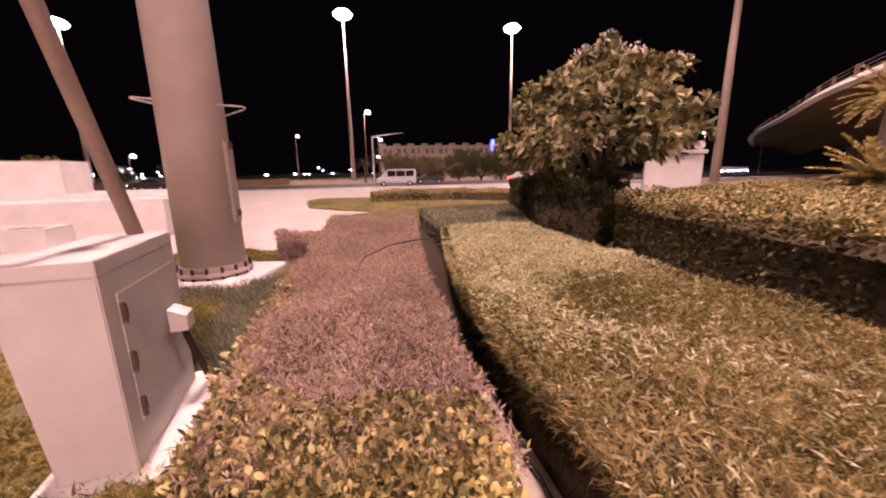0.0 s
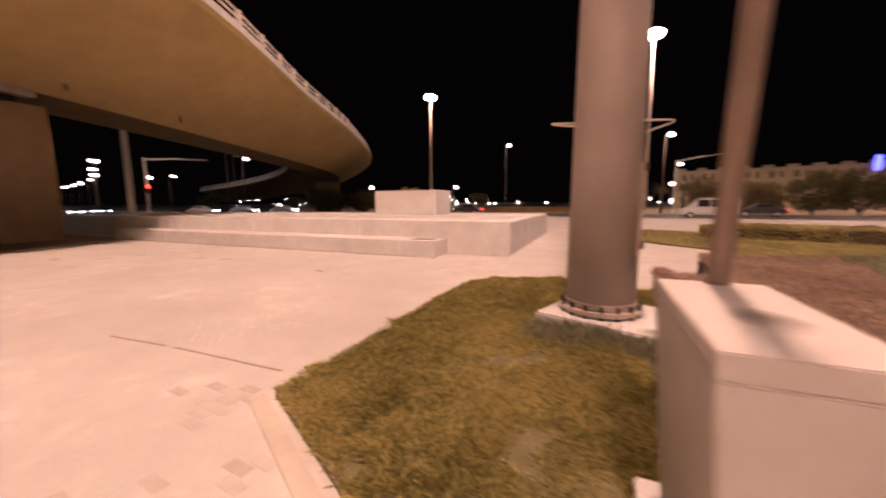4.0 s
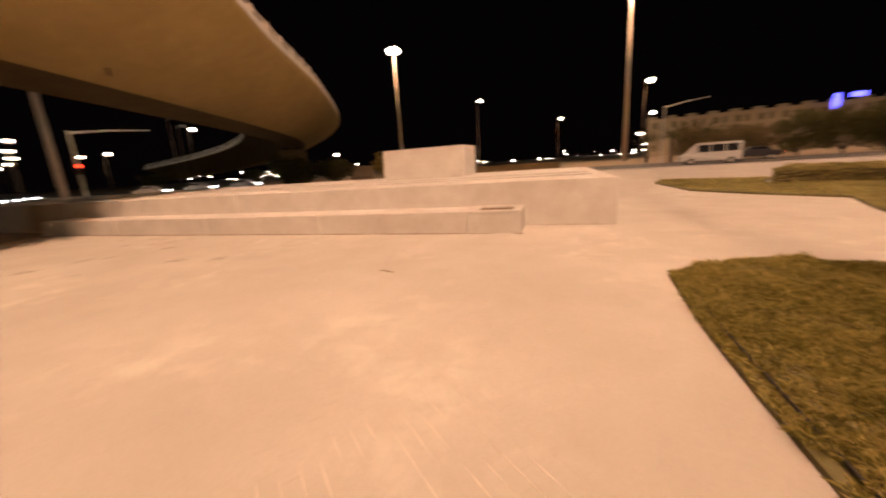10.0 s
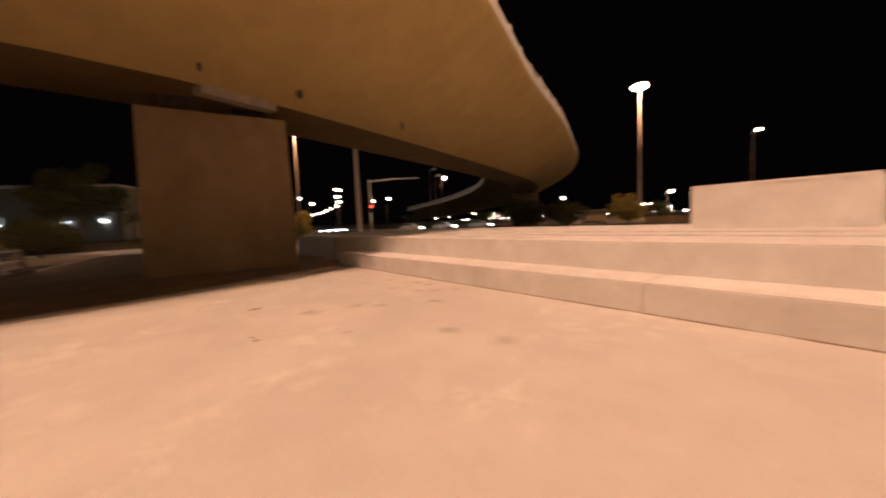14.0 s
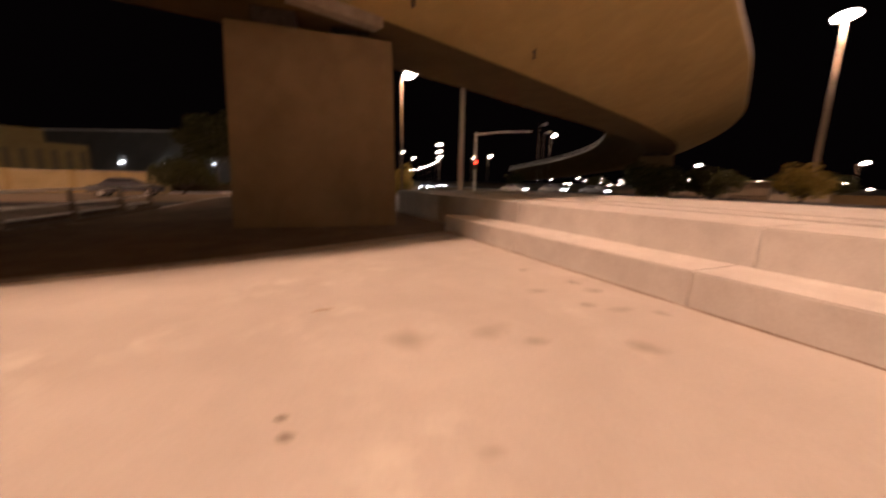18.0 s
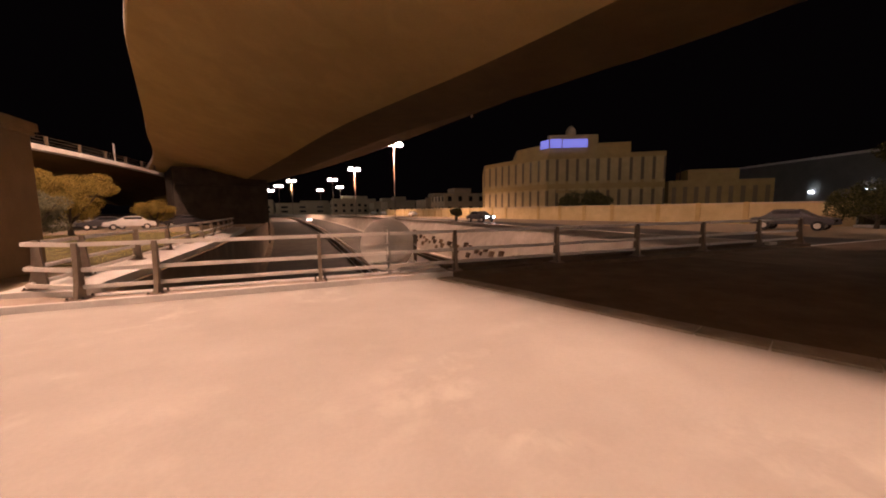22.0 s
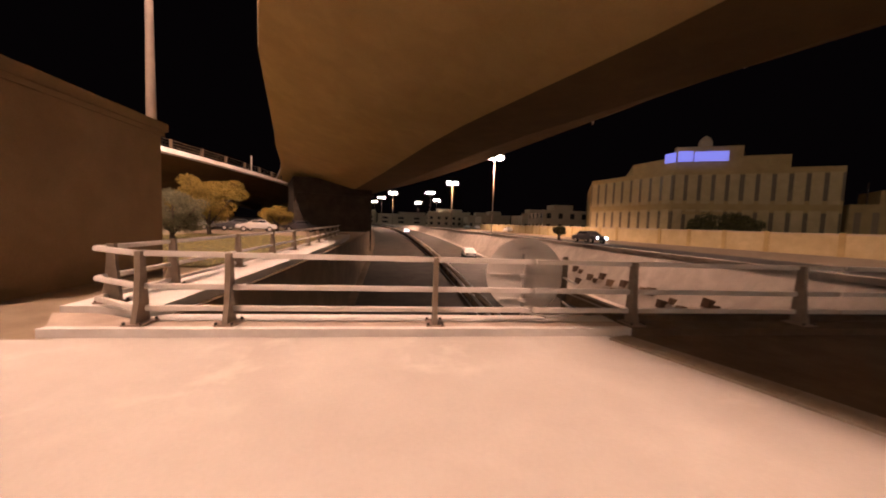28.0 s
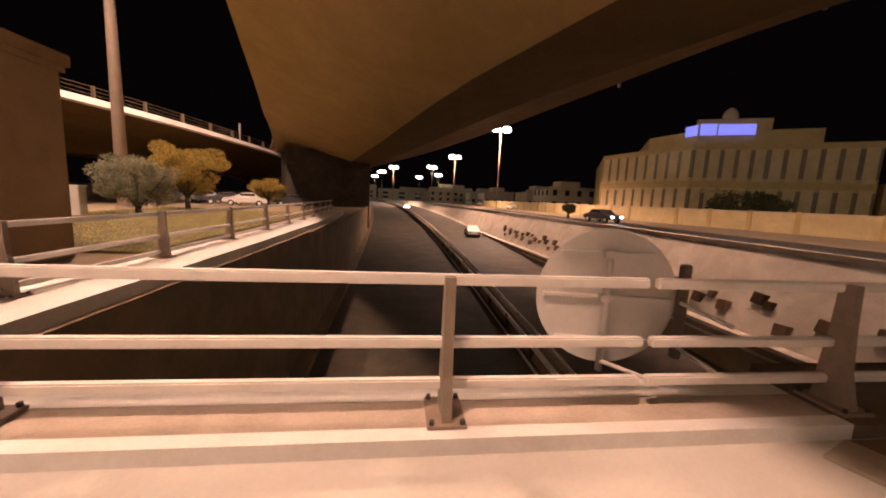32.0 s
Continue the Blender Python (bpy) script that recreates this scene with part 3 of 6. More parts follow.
# ---- piers ----
pier = thing("pier", "tall blade-shaped concrete pier under the flyover", "pier")
shaft = box(-24.6, 1.56, 0.012, -23.0, 6.18, 5.76, 0.03)
for v in shaft.verts:
    v.co.y += (0.10 if v.co.y > 4 else -0.2) * (5.76 - v.co.z) / 5.75
part("shaft", shaft, PIERMAT, pier)
part("bearing", box(-24.1, 2.2, 5.762, -23.3, 3.4, 6.35, 0.01), DARKMETAL, pier)
part("bearing", box(-24.9, 4.4, 5.762, -24.1, 5.6, 6.35, 0.01), DARKMETAL, pier)
part("soffit_plinth", box(-0.25, -1.35, 6.04, 0.25, 1.35, 6.45, 0.01, m=pose(-22.55, 4.55, 0, 0, 0, 24)), KERBSTONE, pier, "pale plinth hanging under the girder")
drain = mesh_of("drain_pipe", tube([(0, 0, -0.07), (0, 0, 0.3)], 0.055, 10), DARKMETAL)
for x, y in ((-22.07, 6.62), (-20.9, 3.44), (-24.6, 12.2)):
    shared("drain_pipe", drain, pier, pose(x, y, 6.47))
abut = thing("abutment", "concrete abutment under the flyover ramp, shade put into its dark colour", "abutment", place=(-7.2, -58, 0), turn=20)
# near-black concrete: the unlit dark below the ramp is in the colour
ABUTSHADE = shader("abutment_shade_concrete", [(0.05, 0.042, 0.034), (0.085, 0.07, 0.055)], 0.6, 0.9, 0.1, 12, stain=0.2)
part("wall", box(-0.9, -9.0, -6.0, 10.5, 2.2, 7.6, 0.03), ABUTSHADE, abut)
part("bearing_shelf", box(-1.1, 2.21, 5.3, 10.5, 2.75, 5.7, 0.03), ABUTSHADE, abut)
for x, y, a in ((-53, 51, -46),):
    q = thing("pier", "dark blade-shaped concrete pier under the flyover", "pier", place=(x, y, 0), turn=a)
    part("shaft", box(-0.9, -2.2, -6.0 if y < -5 else -0.15, 0.9, 2.2, 5.75, 0.03), PIERMAT, q)
    part("bearing", box(-0.5, -1.6, 5.75, 0.5, -0.4, 6.4), DARKMETAL, q)
    part("bearing", box(-0.5, 0.4, 5.75, 0.5, 1.6, 6.4), DARKMETAL, q)
for x, y, a in ((29, -31, -12), (26.5, -60, 0), (43, 6, -40), (76, 39, -52)):
    q = thing("pier", "shaded concrete pier under the far flyover", "pier", place=(x, y, 0), turn=a)
    part("shaft", box(-2.6, -0.9, -0.15, 2.6, 0.9, 4.0, 0.03), PIERMAT, q)
    part("cap", box(-2.9, -1.1, 4.0, 2.9, 1.1, 4.7, 0.05), PIERMAT, q)

far_abut = thing("abutment", "dark brown concrete wall under the far flyover", "abutment", place=(60.5, 27.5, -0.15), turn=43.4)
for k in range(9):
    part("panel", box(-18 + 4 * k, -0.4, 0, -14.02 + 4 * k, 0.4, 5.4, 0.03), PIERMAT, far_abut)

# ---- ledge, platform and block ----
platform = thing("platform", "long low whitewashed concrete platform", "platform", place=(-3.66, 10.29, 0), turn=5.8)
for k in range(5):
    part("slab", box(-5.2 * k - 5.195, 0, 0, -5.2 * k, 8.9, 1.023, 0.025), WHITEWASH, platform)
for v in (1.6, 3.0, 3.55):
    part("coping_strip", box(-25.8, v, 1.019, -0.4, v + 0.32, 1.058, 0.012), WHITEWASH, platform)
LEDGE = (-5.49, 9.10, 0)
ledge = thing("ledge", "low whitewashed concrete ledge along the platform", "ledge", place=LEDGE, turn=5.6)
for k in range(4):
    part("bench_block", box(-1.165 - 3.75 * k - 3.74, 0, 0, -1.165 - 3.75 * k, 0.985, 0.48, 0.02), WHITEWASH, ledge)
end = part("end_block", box(-1.15, -0.03, 0, 0, 0.97, 0.45, 0.02), WHITEWASH, ledge)
for b in ((-1.15, -0.03, 0, 0.16), (-1.15, 0.80, 0, 0.97), (-1.15, 0.161, -0.97, 0.799), (-0.2, 0.161, 0, 0.799)):
    part("rim", box(b[0], b[1], 0.45, b[2], b[3], 0.495, 0.008), WHITEWASH, end)
part("sunk_lid", box(-0.96, 0.17, 0.448, -0.21, 0.79, 0.462), DARKWALL, end, "grey sunken lid")
blk = thing("vent_block", "whitewashed concrete vent block on the platform", "block", place=(-8.72, 14.85, 1.023), turn=3.0)
part("body", box(-3.45, 0, 0, 0, 1.65, 1.09, 0.03), WHITEWASH, blk)
part("cap", box(-3.453, -0.003, 1.09, 0.003, 1.653, 1.17, 0.02), WHITEWASH, blk)

# ---- railings ----
def post_mesh(height):
    """A post that tapers from a deep foot to a slim head."""
    bm = bmesh.new()
    rows = [(0.02, -0.16, 0.12), (0.30, -0.09, 0.10), (height * 0.7, -0.06, 0.07), (height, -0.05, 0.06)]
    rings = [[bm.verts.new(v) for v in ((-0.034, a, z), (0.034, a, z), (0.034, b, z), (-0.034, b, z))] for z, a, b in rows]
    for p, q in zip(rings, rings[1:]):
        for k in range(4):
            bm.faces.new((p[k], p[(k + 1) % 4], q[(k + 1) % 4], q[k]))
    bm.faces.new(rings[0][::-1])
    bm.faces.new(rings[-1])
    return mesh_of("post", bm, STEELPOST)


POSTME = post_mesh(0.90)
PLATEME = mesh_of("foot_plate", box(-0.13, -0.2, 0, 0.13, 0.17, 0.025, 0.006), LEANMAT)
bolt_bm = bmesh.new()
bmesh.ops.create_cone(bolt_bm, cap_ends=True, segments=6, radius1=0.018, radius2=0.018, depth=0.03, matrix=pose(0, 0, 0.04))
BOLTME = mesh_of("bolt", bolt_bm, DARKMETAL)


def rail_bar(a, b):
    """A hollow-looking rounded rail between two places."""
    a, b = Vector(a), Vector(b)
    d = b - a
    m = Matrix.Translation(a) @ d.to_track_quat("X", "Z").to_matrix().to_4x4()
    return box(-0.01, -0.032, -0.037, d.length + 0.01, 0.032, 0.037, 0.011, m=m)


def railing(label, corners, posts, base_z=0.2, post=None):
    """Three rails through the corners, and posts of (x, y, turn)."""
    top = thing("railing", label, "railing")
    for x, y, a in posts:
        p = shared("post", post or POSTME, top, pose(x, y, base_z, 0, 0, a))
        shared("foot_plate", PLATEME, p)
        for bx, by in ((-0.1, -0.17), (0.1, -0.17), (-0.1, 0.14), (0.1, 0.14)):
            if y > -9:
                shared("bolt", BOLTME, p, pose(bx, by, 0))
    for h in (0.305, 0.605, 1.045):
        for (xa, ya), (xb, yb) in zip(corners, corners[1:]):
            n = max(1, round(math.hypot(xb - xa, yb - ya) / 6.0))
            for k in range(n):
                f, g = k / n, (k + 1) / n - (0.004 if k < n - 1 else 0)
                part("rail", rail_bar((xa + (xb - xa) * f, ya + (yb - ya) * f, h), (xa + (xb - xa) * g, ya + (yb - ya) * g, h)), GALV, top)
    return top


railing("pale steel three-rail barrier on the deck edge", [(-31.6, -3.79), (-9.75, -3.79), (-8.85, -4.35)],
        [(x, -3.74, 180) for x in (-9.84, -10.95, -13.77, -16.87, -19.88, -22.84, -25.8, -28.8, -31.4)], 0.11, post_mesh(0.965))
railing("pale steel three-rail barrier beside the sunken road", [(-8.85, -4.4), (-8.75, -12), (-8.45, -19.5), (-8.0, -27), (-7.4, -34.5)],
        [(-8.92, -4.55, 90), (-8.88, -6.1, 90), (-8.85, -9.0, 90), (-8.75, -12.0, 90), (-8.64, -15, 90), (-8.5, -18, 90), (-8.35, -21, 90), (-8.15, -24, 90), (-7.95, -27, 90), (-7.75, -30, 90), (-7.5, -33, 90)])
# kerb west of x -16.7 is dark: flyover shadow painted into its colour
tagged(part("kerb_shaded", prism([(-31.6, -3.9), (-16.7, -3.9), (-16.7, -3.46), (-31.6, -3.46)], 0.0, 0.11), SHADOWMAT), "kerb beside the island, the flyover's shadow put into its dark colour", "kerb", kind="structure")
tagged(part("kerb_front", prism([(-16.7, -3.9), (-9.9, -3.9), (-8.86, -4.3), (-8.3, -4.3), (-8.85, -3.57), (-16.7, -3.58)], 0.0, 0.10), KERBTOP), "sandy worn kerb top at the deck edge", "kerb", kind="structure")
tagged(part("kerb_lip", prism([(-16.7, -3.578), (-8.86, -3.568), (-8.84, -3.45), (-16.7, -3.46)], 0.0, 0.115), WHITEWASH), "white painted lip of the deck kerb", "kerb", kind="structure")
tagged(part("kerb_upstand", prism([(-9.9, -4.3), (-9.7, -4.4), (-9.65, -12), (-9.45, -19.5), (-9.0, -27), (-8.4, -34.5), (-7.1, -34.5), (-7.75, -27), (-8.15, -19.5), (-8.35, -12), (-8.4, -4.305), (-8.86, -4.305), (-9.6, -4.02)], -1.2, 0.2), WHITEWASH),
       "pale concrete upstand that carries the railing", "kerb", kind="structure")

tagged(part("kerb_upstand", prism([(-16.7, -4.25), (-9.91, -4.25), (-9.62, -4.02), (-9.88, -3.905), (-16.7, -3.905)], -1.2, 0.104), WHITEWASH), "pale concrete edge under the railing", "kerb", kind="structure")
# upstand here has the same shadow tone in its colour
tagged(part("kerb_upstand", prism([(-31.6, -4.25), (-16.7, -4.25), (-16.7, -3.905), (-31.6, -3.905)], -1.2, 0.2), SHADOWMAT), "upstand that carries the railing, the flyover's shadow put into its dark colour", "kerb", kind="structure")

# the round traffic sign hung outside the railing, seen from behind
sign = thing("traffic_sign", "grey back of a large round traffic sign on the railing", "traffic sign", place=(-15.42, -4.62, 0.72), turn=-10)
bm = bmesh.new()
bmesh.ops.create_cone(bm, cap_ends=True, segments=48, radius1=0.66, radius2=0.66, depth=0.012, matrix=pose(0, 0, 0, 90))
part("disc", bm, SIGNBACK, sign)
for z, a, b in ((-0.42, -0.46, 0.46), (0.0, -0.60, 0.60), (0.42, -0.46, 0.46)):
    part("stiffener", box(a, 0.008, z - 0.02, b, 0.035, z + 0.02, 0.006), SIGNBACK, sign)
part("bracket", tube([(0.02, 0.07, -0.72), (0.02, 0.07, 0.46)], 0.034, 12), SIGNBACK, sign, smooth=True)
for z in (-0.42, 0.0, 0.42):
    part("clip", box(-0.04, 0.036, z - 0.035, 0.08, 0.115, z + 0.035, 0.006), SIGNBACK, sign)
part("side_post", box(-0.72, 0.02, -0.55, -0.64, 0.10, 0.36, 0.01), POSTMAT, sign, "dull brown side post")
for z in (-0.42, 0.0):
    part("clamp", tube([(-0.66, 0.09, z), (-0.66, 0.74, z)], 0.018, 8), SIGNBACK, sign)
part("strut", tube([(0.02, 0.08, -0.62), (-0.30, 0.50, -0.60)], 0.022, 8), SIGNBACK, sign)

# ---- equipment building ----
hall = thing("equipment_building", "tall plain equipment building, front coloured as lit, side as shaded, flat coping", "building")
# brown side, pale front: shade and lamplight on the faces put into their colours
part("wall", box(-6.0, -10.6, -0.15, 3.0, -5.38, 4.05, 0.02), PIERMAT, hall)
part("front_wall", box(-6.005, -5.375, -0.15, 3.005, -5.29, 4.05, 0.01), WHITEWASH, hall, "whitewashed front wall, pale as the lit face")
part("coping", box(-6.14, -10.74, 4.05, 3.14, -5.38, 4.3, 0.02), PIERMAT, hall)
part("front_coping", box(-6.16, -5.375, 4.05, 3.16, -5.14, 4.32, 0.02), WHITEWASH, hall, "front coping, pale as the lit face")
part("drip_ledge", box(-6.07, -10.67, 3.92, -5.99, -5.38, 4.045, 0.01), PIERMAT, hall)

# ---- office and boundary wall ----
office = thing("office_building", "two-storey sand-coloured office building with tall narrow windows", "building")
FRONT = [(-50, -65), (-53.2, -48), (-60.8, -44.3), (-69.5, -38.5)]
part("wall", prism(FRONT + [(-90, -60), (-60, -85)], -0.15, 10.6), FACADE, office)
part("attic", prism([(-52.2, -56), (-53.7, -48.2), (-61, -44.8), (-65.5, -41.9), (-78, -60), (-60, -70)], 10.6, 12.6), FACADE, office)
part("parapet", prism([(-53.4, -48.0), (-60.9, -44.5), (-61.2, -45.2), (-53.7, -48.7)], 12.6, 14.0), FACADE, office)
for (xa, ya), (xb, yb), a0, a1 in (((-52.85, -51.2), (-53.35, -47.75), 1.6, 3.4), ((-53.35, -47.75), (-60.95, -44.05), 0.15, 2.0), ((-53.35, -47.75), (-60.95, -44.05), 2.2, 6.3)):
    turn = math.degrees(math.atan2(yb - ya, xb - xa))
    part("lit_sign", box(a0, 0.03, 11.85, a1, 0.2, 13.3 if a1 < 3 else 13.2, 0.03, m=pose(xa, ya, 0, 0, 0, turn) @ Matrix.Diagonal((1, -1, 1, 1))), BLUEGLOW, office, "glowing violet-blue sign band")
part("roof_tank", tube([(-58.2, -48.2, 12.6), (-58.2, -48.2, 15.0), (-58.2, -48.2, 15.6), (-58.2, -48.2, 15.9)], [0.9, 0.9, 0.6, 0.2], 18), FARWHITE, office, smooth=True)
part("entrance_canopy", box(1.5, -1.2, 4.2, 6.5, 0.1, 4.6, m=pose(-53.2, -48, 0, 0, 0, math.degrees(math.atan2(3.7, -7.6))) @ Matrix.Diagonal((1, -1, 1, 1))), FACADE, office)
part("annexe", prism([(-69.8, -38.0), (-80.5, -29.0), (-92, -43), (-82, -52)], -0.15, 5.8), FACADE, office)
part("annexe_roof", prism([(-73.5, -37.5), (-79.0, -33.0), (-83, -38), (-77.5, -42.5)], 5.8, 7.7), FACADE, office)
part("roof_aerial", tube([(-73.0, -38.5, 5.8), (-73.0, -38.5, 8.8)], 0.07, 6), DARKMETAL, office)
for k in range(9):
    f = (k + 0.5) / 9
    part("window", box(-0.3, -0.06, 1.4, 0.3, 0.06, 4.8, m=pose(-69.8 - 10.7 * f, -38.0 + 9.0 * f, 0, 0, 0, math.degrees(math.atan2(9.0, -10.7)))), BLIND, office)
SLIT = shader("dark_slit_glass", [(0.13, 0.10, 0.056), (0.18, 0.14, 0.08)], 1, 0.3, 0.0, 5, spec=0.5)
for (xa, ya), (xb, yb), n in ((FRONT[0], FRONT[1], 9), (FRONT[1], FRONT[2], 5), (FRONT[2], FRONT[3], 6)):
    ln = math.hypot(xb - xa, yb - ya)
    a = math.degrees(math.atan2(yb - ya, xb - xa))
    bay = ln / n
    for z0, z1 in ((-0.1, 0.6), (5.0, 5.9), (9.9, 10.75)):
        part("band", box(0, -0.03, z0, ln, 0.5, z1, m=pose(xa, ya, 0, 0, 0, a) @ Matrix.Diagonal((1, -1, 1, 1)) @ pose(0, -0.47, 0)), FACADE, office)
    panel = mesh_of("wall_panel", box(0.26, -0.30, 0.0, bay - 0.26, 0.05, 4.3, 0.03), WALLCREAM)
    slit = mesh_of("window", box(-0.24, -0.05, 0.0, 0.24, 0.06, 3.7), SLIT)
    sill = mesh_of("window_sill", box(-0.26, -0.16, -0.12, 0.26, 0.06, 0.0, 0.02), FACADE)
    for k in range(n + 1):
        for z0 in (0.65, 5.95):
            if k < n:
                shared("wall_panel", panel, office, pose(xa, ya, z0 if z0 < 1 else 5.75, 0, 0, a) @ pose(k * bay, 0, 0) @ Matrix.Diagonal((1, -1, 1, 1)))
            w = shared("window", slit, office, pose(xa, ya, z0 + 0.3, 0, 0, a) @ pose(min(max(k * bay, 0.25), ln - 0.25), 0.03, 0) @ Matrix.Diagonal((1, -1, 1, 1)))
            shared("window_sill", sill, w)
bw = thing("boundary_wall", "long sand-coloured boundary wall with piers, lit by street lamps", "wall", kind="structure")
BW = [(-43, -130), (-46, -70), (-48.5, -45), (-52.2, -27), (-54.6, -10.6)]
for (xa, ya), (xb, yb) in zip(BW, BW[1:]):
    ln = math.hypot(xb - xa, yb - ya)
    a = math.degrees(math.atan2(yb - ya, xb - xa))
    part("panel", box(0, -0.1, -0.15, ln, 0.1, 1.8, m=pose(xa, ya, 0, 0, 0, a)), WALLCREAM, bw)
    part("coping", box(0, -0.17, 1.8, ln, 0.17, 1.92, m=pose(xa, ya, 0, 0, 0, a)), FARWHITE, bw)
    for k in range(int(ln / 4.2)):
        part("wall_pier", box(-0.22, -0.2, -0.15, 0.22, 0.2, 2.0, m=pose(xa, ya, 0, 0, 0, a) @ pose(k * 4.2 + 1, 0, 0)), FACADE, bw)
strip("service_road", lambda y: trench_x(y) - TRENCH_W - 1.6, lambda y: -0.13, lambda y: trench_x(y) - TRENCH_W - 9.5, lambda y: -0.13, ASPHALT, "asphalt service road beside the retaining wall", "road")
# far houses
for k, (x, y, w, d, h) in enumerate(((-57, -95, 13, 11, 5.6), (-60, -122, 12, 12, 5.4), (-52, -148, 12, 12, 5.2), (-52, -172, 14, 12, 5.4), (-36, -196, 16, 12, 7.4), (-20, -270, 46, 12, 7.0), (14, -262, 20, 14, 9.0), (-46, -215, 16, 14, 8.0))):
    hs = thing("villa", "flat-roofed plastered villa behind the road", "house", group="villas", place=(x, y, -0.15))
    part("wall", box(-w / 2, -d / 2, 0, w / 2, d / 2, h, 0.05), FARWHITE, hs)
    part("stair_tower", box(-w / 4, -d / 4, h, w / 6, d / 5, h + 2.3, 0.05), FARWHITE, hs)
    part("parapet", box(-w / 2 - 0.08, d / 2 - 0.2, h, w / 2 + 0.08, d / 2 + 0.08, h + 0.7), FARWHITE, hs)
    for i in range(4):
        for z in (1.2, 4.1):
            if z + 1.4 < h:
                part("window", box(-w / 2 + w * (i + 0.35) / 4, d / 2 + 0.005, z, -w / 2 + w * (i + 0.7) / 4, d / 2 + 0.05, z + 1.4), GLASS, hs)
                part("window", box(w / 2 + 0.005, -d / 2 + d * (i + 0.35) / 4, z, w / 2 + 0.05, -d / 2 + d * (i + 0.7) / 4, z + 1.4), GLASS, hs)
hangar = thing("warehouse", "long grey windowless warehouse behind the boundary wall", "warehouse", place=(-119, -36, 0), turn=-20)
part("wall", box(-16, -40, -0.15, 0, 26, 11.8), shader("grey_cladding", [(0.155, 0.15, 0.145), (0.21, 0.205, 0.195)], 0.3, 0.6, 0.0, 4), hangar)
part("roof_edge", box(-16.2, -40.2, 11.8, 0.2, 26.2, 12.3), GALV, hangar)
part("end_tower", box(-6, 26.3, -0.15, 0.1, 31.0, 11.4, 0.05), FARWHITE, hangar, "pale plastered end tower")
for y in (-7.0, 4.1, 15.9, 22.6):
    part("wall_lamp", box(0.02, y, 4.45, 0.4, y + 1.0, 4.72, 0.05), COOLGLOW, hangar, "small white wall lamp")

# ---- the cabinet by the hedge ----
cab = thing("electrical_cabinet", "pale steel electrical cabinet on a concrete plinth", "cabinet", place=(0.21, 1.29, 0), turn=6.0)
part("plinth", box(-0.44, -0.10, 0, 0.16, 1.02, 0.10, 0.012), WHITEWASH, cab)
body = box(-0.41, 0, 0.10, 0, 0.92, 1.1375, 0.006)
for v in body.verts:
    if v.co.x < -0.2:
        v.co.x += 0.075 * (1.1375 - v.co.z)
part("body", body, CABINET, cab)
part("lid", box(-0.412, -0.002, 1.139, 0.002, 0.922, 1.215, 0.005), CABINET, cab)
door = part("door", box(0.0, 0.12, 0.30, 0.006, 0.84, 1.02, 0.0025), CABINET, cab)
for z in (0.33, 0.59, 0.86):
    part("hinge", tube([(0.016, 0.13, z), (0.016, 0.13, z + 0.11)], 0.014, 8, box(0.008, 0.13, z + 0.015, 0.018, 0.17, z + 0.095, 0.003)), RUST, door, "rusted steel hinge")
lock = bmesh.new()
prof = [(0.016, 0.60), (0.115, 0.60), (0.115, 0.70), (0.016, 0.75)]
ends = [[lock.verts.new((x, y, z)) for x, z in prof] for y in (0.60, 0.74)]
for k in range(4):
    lock.faces.new((ends[0][k], ends[0][(k + 1) % 4], ends[1][(k + 1) % 4], ends[1][k]))
lock.faces.new(ends[0])
lock.faces.new(ends[1][::-1])
bmesh.ops.recalc_face_normals(lock, faces=lock.faces)
part("lock_cover", lock, CABINET, door, "small white sloped lock cover")
part("cable", tube([(0.06, 0.68, 0.60), (0.08, 0.72, 0.45), (0.10, 0.80, 0.25), (0.12, 0.86, 0.05)], 0.022, 8), DARKMETAL, cab, "dark cable conduit")
lid_disc = prism([(math.cos(2 * math.pi * i / 24), math.sin(2 * math.pi * i / 24)) for i in range(24)], 0.0, 0.0012)
stain = part("dust_stain", lid_disc, decal("lid_dust", (0.30, 0.25, 0.21), 0.45), cab, "brown dust patch on the lid")
stain.matrix_basis = pose(-0.20, 0.34, 1.2155) @ Matrix.Diagonal((0.17, 0.24, 1, 1))

# ---- masts ----
def head(parent, h, glowing=True):
    """A ring of floodlights at the head of a mast."""
    ring = [(1.1 * math.cos(a), 1.1 * math.sin(a), h) for a in (2 * math.pi * k / 24 for k in range(25))]
    part("ring", tube(ring, 0.06, 6), DARKMETAL, parent)
    lens = mesh_of("floodlight", box(-0.5, -0.4, -0.5, 0.5, 0.4, 0.25, 0.08), LAMPGLOW)
    for k in range(10):
        a = 360 * k / 10
        shared("floodlight", lens, parent, pose(0, 0, h - 0.12, 0, 0, a) @ pose(1.3, 0, 0, 0, 40, 0))


mast = thing("light_mast", "thick tapered steel high mast beside the cabinet", "light mast", place=(-0.78, 5.25, 0), turn=-15)
part("footing", box(-0.60, -0.64, 0, 0.82, 0.66, 0.16, 0.02), WHITEWASH, mast)
part("shaft", tube([(0, 0, 0.24), (0, 0, 3.0), (0, 0, 37.0), (0, 0, NEAR_H)], [0.425, 0.398, 0.13, 0.11], 32), POLEMAT, mast, smooth=True)
part("base_flange", tube([(0, 0, 0.20), (0, 0, 0.25)], 0.51, 32), POLEMAT, mast)
part("collar", tube([(0, 0, 0.27), (0, 0, 0.33)], 0.445, 32), POLEMAT, mast)
boltm = mesh_of("anchor_bolt", tube([(0, 0, 0), (0, 0, 0.17)], 0.022, 8), DARKMETAL)
